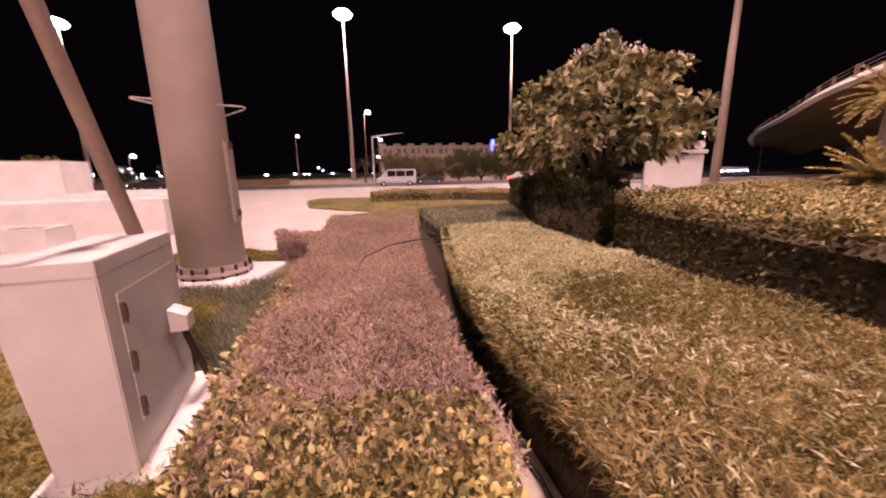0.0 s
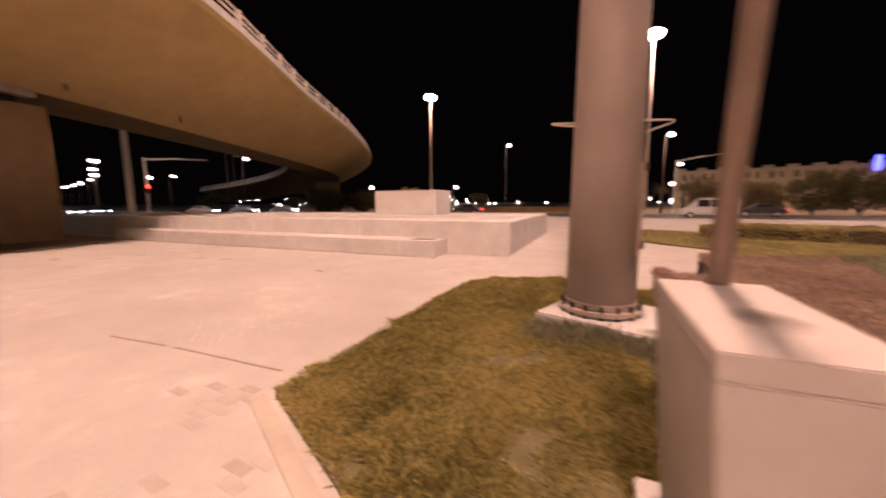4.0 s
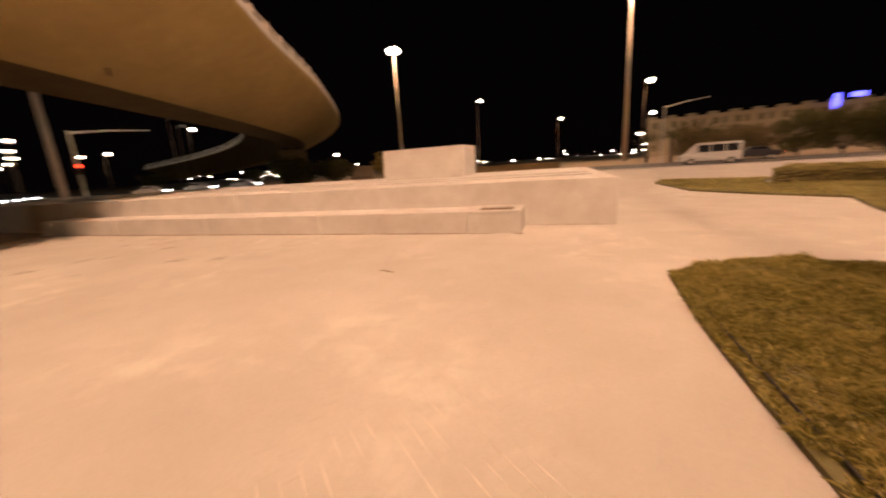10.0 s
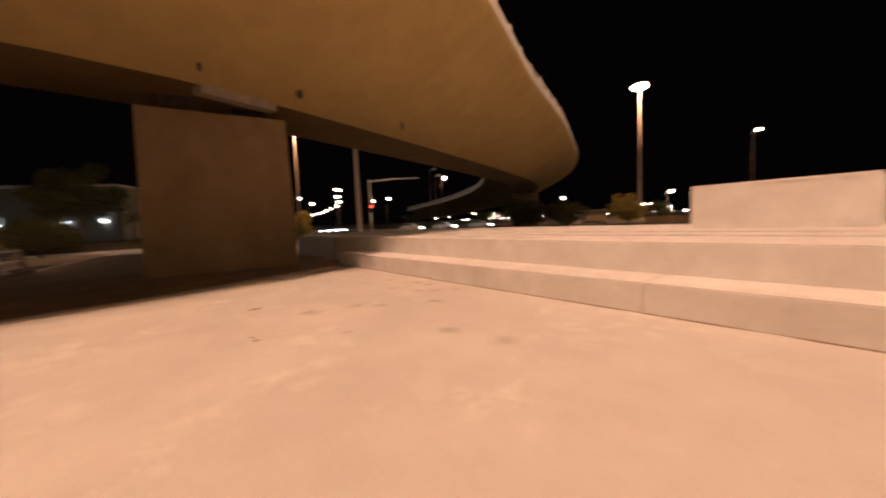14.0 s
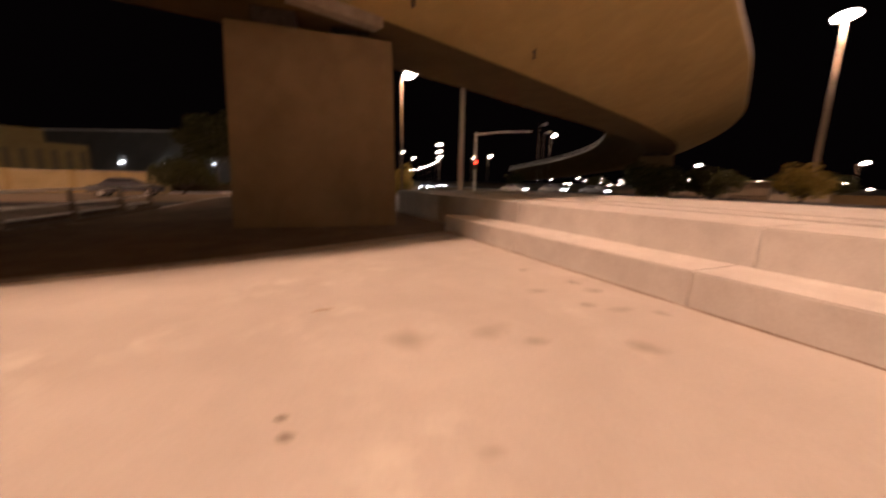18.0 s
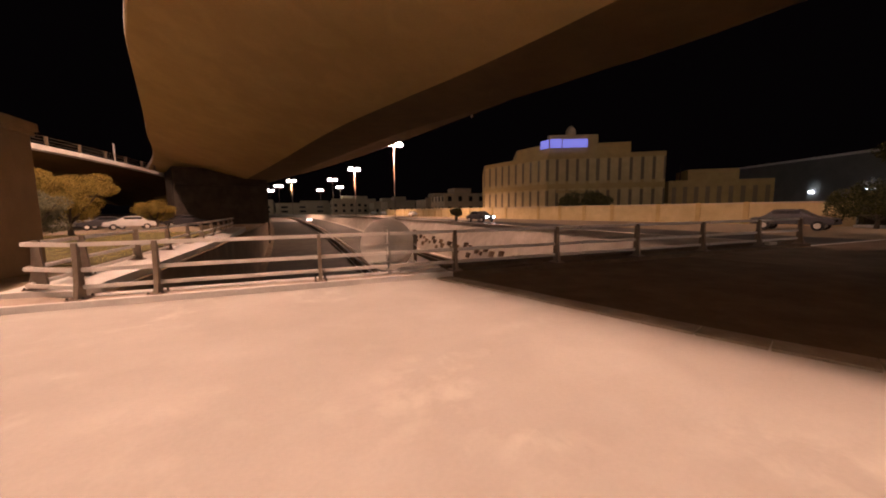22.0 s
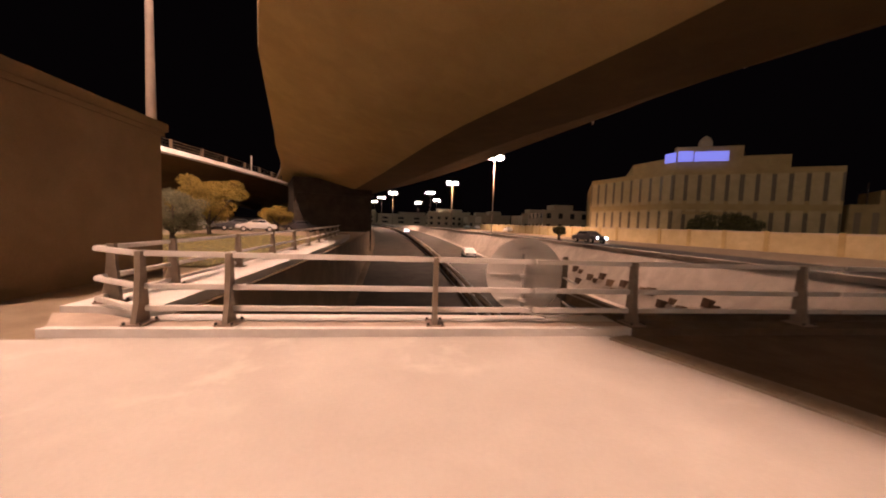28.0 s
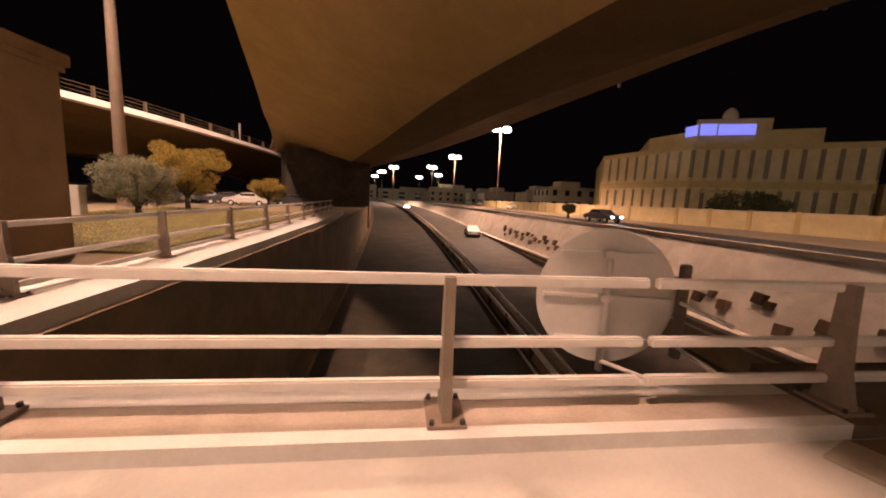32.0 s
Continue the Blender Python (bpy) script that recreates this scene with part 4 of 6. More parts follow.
for k in range(16):
    a = 2 * math.pi * k / 16
    shared("anchor_bolt", boltm, mast, pose(0.475 * math.cos(a), 0.475 * math.sin(a), 0.155))
for a, z in ((196, 2.62), (16, 2.52)):
    m = pose(0, 0, z, 0, 0, a)
    pts = [m @ Vector(v) for v in ((0.365, -0.16, 0), (0.66, -0.03, 0.0), (0.69, 0.0, -0.01), (0.66, 0.03, -0.03), (0.365, 0.16, -0.10))]
    part("wire_loop", tube(pts, 0.010, 6), GALV, mast, "thin bent wire bracket")
hatch = part("access_door", box(0.375, -0.13, 0.9, 0.425, 0.13, 2.05, 0.018, m=pose(0, 0, 0, 0, 0, 12)), POLEMAT, mast)
for z in (1.0, 1.95):
    part("latch", box(0.415, -0.03, z, 0.465, 0.03, z + 0.10, 0.01, m=pose(0, 0, 0, 0, 0, 12)), RUST, hatch)
head(mast, NEAR_H)
lean = thing("leaning_post", "leaning round steel post behind the cabinet", "post")
part("tube", tube([(-0.041, 2.553, 0), (-0.078, 1.897, 2.0), (-0.118, 1.175, 4.2)], 0.045, 16), LEANMAT, lean, smooth=True)
part("cap", tube([(-0.118, 1.175, 4.2), (-0.119, 1.159, 4.25)], [0.047, 0.03], 16), LEANMAT, lean)

MASTS = [(0.3, 82.3), (37.2, 83.2), (-56.9, 96.7), (36, 29), (6.6, -30.4), (-63, 24)]
for x, y in MASTS:
    m2 = thing("light_mast", "tall tapered steel high mast with a ring of floodlights", "light mast", group="far light masts", place=(x, y, -0.15))
    part("shaft", tube([(0, 0, 0), (0, 0, MAST_H)], [0.42, 0.14], 16), POLEMAT, m2, smooth=True)
    part("base_flange", tube([(0, 0, 0), (0, 0, 0.2)], 0.55, 16), POLEMAT, m2)
    head(m2, MAST_H + 0.2)


def street_lamp(x, y, h, two=False, turn=0.0, lit=True, size=1.0, foot=-0.15):
    top = thing("street_lamp", "lit steel street lamp on a tall slim pole" if lit else "unlit steel street lamp on a tall slim pole", "street lamp", group="street lamps", place=(x, y, foot), turn=turn)
    part("pole", tube([(0, 0, 0), (0, 0, h)], [0.09, 0.05], 10), LEANMAT, top, smooth=True)
    for s in ((1, -1) if two else (1,)):
        out = 0.62 * size if two else 1.0
        arm = part("arm", tube([(0, 0, h - 0.4), (s * 0.5 * out, 0, h), (s * out, 0, h + 0.1)], [0.05, 0.045, 0.04], 8), GALV, top)
        bowl = bmesh.new()
        bmesh.ops.create_icosphere(bowl, subdivisions=2, radius=1.0, matrix=pose(s * out, 0, h) @ Matrix.Diagonal((0.46 * size, 0.36 * size, 0.27 * size, 1)))
        part("lantern", bowl, LAMPGLOW if lit else GALV, arm, smooth=True)


for x, y, h in ((-30.2, -64, 14.2), (-28.8, -108, 14.2), (-25.4, -147, 14.2), (-32.6, -192, 14.2), (-10, -156, 14.2), (-3.6, -189, 14.2), (-24, -221, 14.2), (3, -230, 14.2)):
    street_lamp(x, y, h, True, 8, size=1.7)
for x, y, h, two in ((3.3, 82.7, 14.5, False), (8, 120, 12, False), (-40, 117, 20.5, False), (-96, 62, 14, False), (-87, 103.5, 7.4, False), (-60, 118, 7.4, False), (-43, 10.7, 10.3, False), (14, 150, 9, False), (17, 160, 9, False), (11, 175, 9, True), (20, 140, 8, False)):
    street_lamp(x, y, h, two, 30, size=1.3)
street_lamp(-14.4, 105, 11.6, False, 60, True, 0.9)
for x, y, h in ((-75, 45, 13.0), (-84, 52, 13.0)):
    street_lamp(x, y, h, False, 60, False)
for k, (x, y) in enumerate(((-105.5, 34.3), (-130, 41.8), (-155.8, 50.4), (-186.3, 58), (-217.7, 64.7), (-242.6, 69.1), (-271, 74), (-300.4, 78.6), (-336, 82.5), (-373, 86.1))):
    street_lamp(x, y, 11.3, k < 3, 110, size=0.8 + 0.09 * k)
for x, y, h in ((-119.3, 26.1, 10.1), (-128, 31.7, 8.9), (-122, 50.4, 9.3), (-111, 51, 9.3)):
    street_lamp(x, y, h, False, 100, size=1.0)
# added lamps on the flyover's west edge, never in view, to brighten the bank
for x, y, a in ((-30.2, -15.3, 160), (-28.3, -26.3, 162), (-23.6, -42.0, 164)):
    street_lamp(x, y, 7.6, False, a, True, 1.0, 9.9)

# ---- lamps that light the place ----
down_lamp("mast_light", (-0.78, 5.25, NEAR_H - 0.9), 74000, 66, 0.95, WARM, 0.15)
down_lamp("mast_light", (6.6, -30.4, MAST_H - 0.9), 54000, 66, 1.0, WARM, 0.15)
point_lamp("mast_light", (-63, 24, MAST_H - 0.9), 1800, 1.2)
point_lamp("mast_light", (36, 29, MAST_H - 0.9), 16000, 1.2)
down_lamp("mast_light", (0.3, 82.3, MAST_H - 0.9), 40000, 66, 1.0, WARM, 0.2)
down_lamp("mast_light", (37.2, 83.2, MAST_H - 0.9), 40000, 66, 1.0, WARM, 0.2)
down_lamp("mast_light", (-56.9, 96.7, MAST_H - 0.9), 22000, 60, 1.0, WARM, 0.2)
down_lamp("street_light", (-30.2, -64, 13.6), 38000, 74)
down_lamp("street_light", (-28.8, -108, 13.6), 45000, 68)
down_lamp("street_light", (-10, -156, 13.6), 40000, 70)
point_lamp("street_light", (-43, 10.7, 9.6), 600, 0.4)
# light of the added west-edge lamps, aimed down at the pale bank
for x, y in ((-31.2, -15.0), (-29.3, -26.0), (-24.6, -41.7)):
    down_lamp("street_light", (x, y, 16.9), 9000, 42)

# ---- hedges, lawns and trees ----
def foliage(name, dark, mid, light, rough=0.6):
    """Leaves: a glossy upper side that lets part of the light through."""
    m = shader(name, [dark, mid, light], 0.9, rough, 0.0, 9.0, island=0.55, spec=0.25)
    n, l = m.node_tree.nodes, m.node_tree.links
    b = n["Principled BSDF"]
    through_leaf, both = n.new("ShaderNodeBsdfTranslucent"), n.new("ShaderNodeMixShader")
    l.new(b.inputs["Base Color"].links[0].from_socket, through_leaf.inputs["Color"])
    both.inputs[0].default_value = 0.22
    l.new(b.outputs[0], both.inputs[1])
    l.new(through_leaf.outputs[0], both.inputs[2])
    l.new(both.outputs[0], n["Material Output"].inputs["Surface"])
    return m


PURPLE = foliage("purple_leaf", (0.36, 0.255, 0.215), (0.52, 0.385, 0.325), (0.70, 0.56, 0.47))
STRAW = foliage("straw_leaf", (0.13, 0.115, 0.03), (0.32, 0.27, 0.088), (0.60, 0.51, 0.25))
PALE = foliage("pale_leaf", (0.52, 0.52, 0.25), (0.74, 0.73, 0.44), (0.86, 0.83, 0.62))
BROAD = foliage("broad_leaf", (0.13, 0.115, 0.036), (0.40, 0.345, 0.12), (0.76, 0.66, 0.34), 0.45)
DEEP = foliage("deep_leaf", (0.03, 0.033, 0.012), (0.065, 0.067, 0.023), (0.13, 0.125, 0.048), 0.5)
GREY = foliage("grey_leaf", (0.17, 0.175, 0.11), (0.29, 0.29, 0.19), (0.45, 0.44, 0.30))
BLADE = foliage("grass_blade", (0.17, 0.16, 0.04), (0.42, 0.375, 0.105), (0.74, 0.64, 0.27))
CLUMP = foliage("clump_leaf", (0.09, 0.08, 0.025), (0.28, 0.24, 0.08), (0.70, 0.60, 0.26), 0.45)
CROWN = foliage("tree_leaf", (0.10, 0.097, 0.03), (0.28, 0.265, 0.11), (0.66, 0.61, 0.37), 0.4)
# darker leaf for hedge sides: their shade is put into the leaf colour
SHADE = foliage("shaded_side_leaf", (0.04, 0.04, 0.012), (0.10, 0.092, 0.03), (0.28, 0.24, 0.10), 0.5)
DUST = foliage("far_leaf", (0.06, 0.06, 0.02), (0.11, 0.105, 0.035), (0.18, 0.16, 0.06))
TWIG = shader("dark_twigs", [(0.06, 0.045, 0.028), (0.10, 0.08, 0.05)], 20, 0.95, 0.3, 80)
BARK = shader("grey_bark", [(0.09, 0.075, 0.06), (0.17, 0.14, 0.11)], 9, 0.95, 0.5, 50)
PETAL = shader("white_petal", [(0.72, 0.70, 0.66), (0.80, 0.79, 0.76)], 5, 0.6, 0.0, 20)


def shrink(outline, by):
    o = np.array(outline, float)
    c = o.mean(0)
    d = o - c
    r = np.linalg.norm(d, axis=1)[:, None]
    return (c + d * (1 - by / np.maximum(r, by * 1.5))).tolist()


def hedge(label, outline, height, material, count, length, width, spread=0.5, side=0.4, wave=0.03, group="", sides=None, seed=3.0, oval=False, mix=None, drop=0.09, lean=0.0, pale_from=None):
    """A clipped hedge: a dark core of twigs, and leaves over its top and sides; lean draws its foot in."""
    top = thing("hedge", label, "hedge", group)
    part("core", prism(shrink(outline, drop + lean), 0.0, height - drop - 2 * wave), TWIG, top)

    def surface(p):
        return height - 0.10 + clumps(p, 1.3, seed) * wave * 2 + clumps(p, 5.0, seed + 4) * wave

    p = scatter(outline, count)
    z = surface(p) + rng.random(count) * 0.06 - 0.07 * rng.random(count) ** 2
    size = length * (0.6 + 0.8 * rng.random(count))
    tag = part("leaves", bmesh.new(), material, top)
    tag.data = leaf_mesh("leaves", np.column_stack([p, z]), up_ways(count, spread), size, width * (0.7 + 0.6 * rng.random(count)), material, bend=0.15, oval=oval)
    tag["kind"] = "stuff"
    n = int(count * side)
    q, out = edge_points(outline, n, 0.03, height - 0.04)
    ways = out + rng.normal(size=(n, 3)) * 0.6
    ways[:, 2] += 0.35
    q -= out * (0.08 + lean * (1 - q[:, 2:] / height))
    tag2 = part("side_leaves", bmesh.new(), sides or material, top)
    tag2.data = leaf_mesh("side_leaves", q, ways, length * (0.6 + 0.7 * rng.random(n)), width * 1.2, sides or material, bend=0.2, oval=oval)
    tag2["kind"] = "stuff"
    if sides:
        n = int(n * 0.3)
        q, out = edge_points(outline, n, height - 0.22, height - 0.03)
        ways = out + rng.normal(size=(n, 3)) * 0.6 + np.array((0, 0, 0.5))
        rim = part("rim_leaves", bmesh.new(), material, top)
        rim.data = leaf_mesh("rim_leaves", q - out * 0.05, ways, length * (0.6 + 0.8 * rng.random(n)), width, material, bend=0.2, oval=oval)
        rim["kind"] = "stuff"
    if mix:
        p = scatter(outline, mix[1])
        # pale leaves thicken along y: the brighter lit end is put into leaf colour
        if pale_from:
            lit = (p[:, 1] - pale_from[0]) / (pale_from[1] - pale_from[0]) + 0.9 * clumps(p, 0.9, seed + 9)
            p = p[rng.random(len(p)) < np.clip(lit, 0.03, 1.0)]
        n = len(p)
        tag3 = part("mixed_leaves", bmesh.new(), mix[0], top, "leaves of a second colour mixed into the top")
        tag3.data = leaf_mesh("mixed_leaves", np.column_stack([p, surface(p) + 0.03 + 0.04 * rng.random(n)]), up_ways(n, spread * 1.4), length * (0.7 + 0.8 * rng.random(n)), width * 1.3, mix[0], bend=0.2)
        tag3["kind"] = "stuff"
    return top


MIDHEDGE = [(0.72, 0.55), (1.96, 0.42), (1.97, 1.4), (2.08, 3.2), (2.42, 6.0), (2.80, 9.2), (0.70, 9.0), (0.66, 5.8), (0.60, 3.3), (0.66, 1.5)]
hedge("low clipped hedge of fine purplish-brown leaves", MIDHEDGE, 0.60, PURPLE, 84000, 0.055, 0.0085, 0.85, 0.35, 0.045, mix=(STRAW, 4500))
NEAR = [(0.62, 0.30), (1.84, 0.20), (1.93, 0.80), (1.55, 1.0), (1.1, 0.90), (0.70, 1.25)]
hedge("clump of broad yellow-green leaves at the hedge's end", NEAR, 0.60, CLUMP, 9000, 0.040, 0.024, 0.9, 0.9, 0.06, oval=True)
row = thing("hedge", "thin row of yellow-green leaves along the hedge foot", "hedge")
pts, out = edge_points([(0.60, 1.3), (0.62, 3.2), (0.70, 3.2), (0.70, 1.3)], 1500, 0.1, 0.58)
for k in range(14):
    y = 1.38 + 0.13 * k
    part("stem", tube([(0.655, y, 0.0), (0.64 + 0.02 * math.sin(k), y + 0.03, 0.3), (0.65, y + 0.05 * math.sin(2 * k), 0.55)], [0.008, 0.006, 0.003], 6), TWIG, row)
lv = part("leaves", bmesh.new(), BROAD, row)
lv.data = leaf_mesh("leaves", pts, out + rng.normal(size=out.shape) * 0.7 + np.array((0, 0, 0.4)), 0.055, 0.03, BROAD)
lv["kind"] = "stuff"
RIGHTHEDGE = [(2.22, -1.6), (4.25, -1.6), (4.28, 1.0), (4.22, 4.6), (4.45, 5.5), (2.78, 5.5), (2.44, 3.9), (2.18, 2.2), (2.15, 0.8)]
# PALE leaves here paint the lit far part of the hedge top
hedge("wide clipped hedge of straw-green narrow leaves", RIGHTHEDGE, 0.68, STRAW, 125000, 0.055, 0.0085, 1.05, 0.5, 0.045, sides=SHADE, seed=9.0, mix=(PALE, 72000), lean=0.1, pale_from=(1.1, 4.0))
# near-black strip put in for the shaded gap between the hedges
GAPSHADE = shader("gap_shade", [(0.035, 0.027, 0.018), (0.07, 0.055, 0.037)], 5, 0.95, 0.5, 50)
tagged(part("gap_strip", prism([(1.7, -1.7), (2.4, -1.7), (2.4, 2.2), (2.7, 3.9), (3.1, 5.6), (3.1, 9.3), (2.3, 9.3), (2.0, 5.0)], 0.0, 0.02), GAPSHADE), "dark ground strip, the shade between the two hedges put into its colour", "soil", kind="structure")
GREYPATCH = [(2.85, 5.6), (4.45, 5.55), (5.4, 7.6), (5.9, 10.0), (3.0, 9.8)]
hedge("low grey-green groundcover shrub", GREYPATCH, 0.60, GREY, 15000, 0.07, 0.016, 0.7, 0.3, 0.06, seed=5.0)
FARHEDGE = [(4.55, -2.5), (5.05, 1.1), (5.85, 4.6), (6.05, 5.3), (12.5, 7.5), (14.0, -2.5)]
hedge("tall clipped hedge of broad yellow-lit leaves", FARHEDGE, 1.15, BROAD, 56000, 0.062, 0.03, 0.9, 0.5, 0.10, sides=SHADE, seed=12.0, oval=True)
FAR2 = [(1.9, 19.2), (3.4, 21.9), (6.7, 21.0), (9.6, 18.4), (12.5, 16.0), (11.6, 14.6), (8.6, 16.8), (6.4, 18.8)]
hedge("low clipped yellow-green hedge on the far lawn", FAR2, 0.60, BROAD, 30000, 0.08, 0.045, 0.9, 0.4, 0.05, seed=15.0)
shrub = [(4.7, 5.7), (6.0, 5.4), (8.2, 7.4), (8.4, 10.2), (6.0, 10.2), (5.3, 7.8)]
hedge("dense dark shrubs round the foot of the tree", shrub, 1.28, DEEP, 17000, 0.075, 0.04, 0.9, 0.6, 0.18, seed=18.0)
BUSH = [(0.26 + 0.42 * math.cos(a), 6.5 + 0.52 * math.sin(a)) for a in (2 * math.pi * k / 9 for k in range(9))]
hedge("small loose purplish bush at the hedge's side", BUSH, 0.5, PURPLE, 4200, 0.085, 0.02, 1.1, 1.6, 0.16, seed=21.0, drop=0.26)

LAWNS = [([(-2.94, 1.98), (-1.76, 1.49), (-0.94, 1.02), (0.2, 0.5), (0.72, 0.32), (0.72, 7.0), (0.0, 7.12), (-1.1, 7.42), (-2.1, 7.5), (-2.65, 7.22), (-3.22, 6.62), (-3.2, 5.26), (-3.12, 4.2), (-3.0, 3.04)], 0.04, 150000, "patchy grass beside the cabinet and mast"),
         ([(0.7, 9.1), (2.8, 9.3), (6, 10.4), (12.4, 14.4), (8.6, 16.6), (6.2, 18.6), (1.7, 19.4), (3.0, 22.4), (-1.0, 23.6), (-1.6, 21.4), (-1.0, 17.4), (0.5, 15.6), (1.95, 14.4), (1.4, 12.4)], 0.05, 30000, "short grass of the far lawn"),
         ([(-7.0, -11.2), (3.2, -11.2), (4.6, -20), (5.4, -34), (-6.0, -34)], -0.08, 26000, "short green lawn beside the sunken road")]
BARE = ((-2.78, 2.06, 0.10), (-1.75, 1.62, 0.09), (-1.15, 1.30, 0.08), (-0.3, 0.86, 0.08), (-3.02, 3.6, 0.08))
for outline, h, n, label in LAWNS:
    lawn = part("lawn", prism(outline, min(0.0, h - 0.06), h), LAWN)
    tagged(lawn, label, "lawn", kind="structure")
    p = scatter(outline, n)
    keep = clumps(p, 1.1, 2.0) + 0.6 * clumps(p, 3.7, 8.0) + 0.5 * (rng.random(n) - 0.5) > -0.42
    for bx, by, br in BARE:
        keep &= np.hypot(p[:, 0] - bx, p[:, 1] - by) > br * (0.55 + 0.7 * rng.random(n))
    p = p[keep]
    lump = np.clip(clumps(p, 2.6, 44.0) + 0.5 * clumps(p, 7.0, 51.0), 0, 1)
    z = h - 0.005 + rng.random(len(p)) * lump * 0.13
    long = 0.045 + 0.055 * rng.random(len(p)) + 0.05 * np.clip(clumps(p, 2.1, 30.0), 0, 1)
    g = part("grass", bmesh.new(), BLADE, lawn)
    g.data = leaf_mesh("grass", np.column_stack([p, z]), up_ways(len(p), 0.75), long, 0.0045 + 0.0055 * rng.random(len(p)) if n > 100000 else 0.009 + 0.008 * rng.random(len(p)), BLADE, bend=0.25)
    g["kind"] = "stuff"
weeds = np.vstack([scatter([(-1.5, 4.05), (0.5, 4.0), (0.5, 4.7), (-1.4, 4.6)], 1400), scatter([(0.25, 2.3), (0.62, 2.2), (0.62, 5.0), (-0.2, 4.6), (-0.1, 2.8)], 5000)])
wd = tagged(part("weeds", bmesh.new(), GREY), "tall grey-green weeds between cabinet and hedge", "weeds", kind="stuff")
wd.data = leaf_mesh("weeds", np.column_stack([weeds, np.full(6400, 0.03)]), up_ways(6400, 0.45), 0.12 + 0.16 * rng.random(6400), 0.014, GREY, bend=0.2)
tagged(part("lawn_edging", sweep(np.array([(0.9, -0.05, 0.0), (-0.94, 0.92, 0), (-1.76, 1.37, 0), (-3.05, 1.93, 0)]), [(-0.10, 0), (0.03, 0), (0.03, 0.02), (-0.10, 0.02)]), WALLMAT), "flush pale concrete edging of the lawn", "kerb", kind="structure")
gap_hose = thing("irrigation_hose", "black irrigation hose beside the hedge kerb", "hose")
part("tube", tube([(2.16, 0.3, 0.065), (2.20, 0.75, 0.065), (2.17, 1.0, 0.07), (2.22, 1.3, 0.05), (2.26, 1.8, 0.04)], 0.016, 8), DARKMETAL, gap_hose, smooth=True)
tagged(part("hedge_kerb", sweep(np.array([(2.02, -0.8, 0), (2.03, 0.9, 0), (1.98, 1.6, 0)]), [(0.02, 0), (0.23, 0), (0.23, 0.05), (0.02, 0.05)]), WALLMAT), "narrow concrete kerb between the two hedges", "kerb", kind="structure")
twig = thing("irrigation_pipe", "thin dark bent pipe lying across the hedges", "pipe")
part("tube", tube([(1.30, 3.25, 0.55), (1.42, 3.42, 0.66), (1.75, 3.75, 0.72), (2.15, 3.95, 0.73), (2.55, 3.95, 0.70)], 0.010, 6), DARKMETAL, twig)

# ---- the flowering tree ----
def rosette_tree(place, radius, low, high, clusters, leaf_l, leaf_w, label, flowers=40):
    top = thing("tree", label, "tree", place=place)
    trunk = tube([(0, 0, 0), (0.05, 0.02, 0.5), (0.0, 0.1, 0.95), (0.04, 0.05, 1.3)], [0.17, 0.14, 0.12, 0.11], 12)
    tops = []
    for k in range(9):
        a = 2.4 * k + 0.3
        r = radius * (0.35 + 0.35 * ((k * 37) % 10) / 10)
        z = low + (high - low) * (0.35 + 0.45 * ((k * 53) % 10) / 10)
        s = (0.02, 0.06, 0.75 + 0.06 * k)
        mid = (r * 0.45 * math.cos(a), r * 0.45 * math.sin(a), s[2] + (z - s[2]) * 0.6)
        tube([s, mid, (r * math.cos(a), r * math.sin(a), z)], [0.075, 0.055, 0.03], 8, trunk)
    part("trunk", trunk, BARK, top, smooth=True)
    u = rng.normal(size=(clusters, 3))
    u /= np.linalg.norm(u, axis=1)[:, None]
    u[:, 2] = np.where(u[:, 2] < -0.6, -u[:, 2], u[:, 2])
    lump = np.array([1.0 + 0.34 * noise.noise(Vector(v * 2.1)) for v in u])
    shell = (0.66 + 0.34 * rng.random(clusters) ** 0.35) * lump
    mid_z, half = (low + high) / 2, (high - low) / 2
    c = np.column_stack([u[:, 0] * radius * shell - 0.16, u[:, 1] * radius * shell, mid_z + u[:, 2] * half * shell])
    n = 17
    axis = u * 0.7 + np.array((0, 0, 0.75)) + rng.normal(size=(clusters, 3)) * 0.2
    axis /= np.linalg.norm(axis, axis=1)[:, None]
    e1 = np.cross(axis, (0.3, 0.9, 0.1))
    e1 /= np.linalg.norm(e1, axis=1)[:, None]
    e2 = np.cross(axis, e1)
    turn = 2.4 * np.arange(n)[None, :] + 6.28 * rng.random((clusters, 1))
    tilt = np.linspace(0.35, 1.75, n)[None, :] + 0.15 * rng.normal(size=(clusters, n))
    ways = (axis[:, None, :] * np.cos(tilt)[..., None] + (e1[:, None, :] * np.cos(turn)[..., None] + e2[:, None, :] * np.sin(turn)[..., None]) * np.sin(tilt)[..., None]).reshape(-1, 3)
    roots = np.repeat(c, n, 0) + rng.normal(size=(clusters * n, 3)) * 0.012
    sz = leaf_l * (0.75 + 0.4 * rng.random(clusters * n))
    crown = part("crown", bmesh.new(), CROWN, top)
    crown.data = leaf_mesh("crown", roots, ways, sz, leaf_w * (0.8 + 0.4 * rng.random(clusters * n)), CROWN, bend=0.2, oval=True)
    if flowers:
        pick = np.argsort(-c[:, 2] - 0.4 * rng.random(clusters))[:flowers]
        fr = np.repeat(c[pick] + u[pick] * 0.06 + np.array((0, 0, 0.05)), 14, 0) + rng.normal(size=(flowers * 14, 3)) * 0.05
        fl = part("blossom", bmesh.new(), PETAL, top, "small white blossom")
        fl.data = leaf_mesh("blossom", fr, up_ways(len(fr), 0.9), 0.06, 0.04, PETAL)
    return top


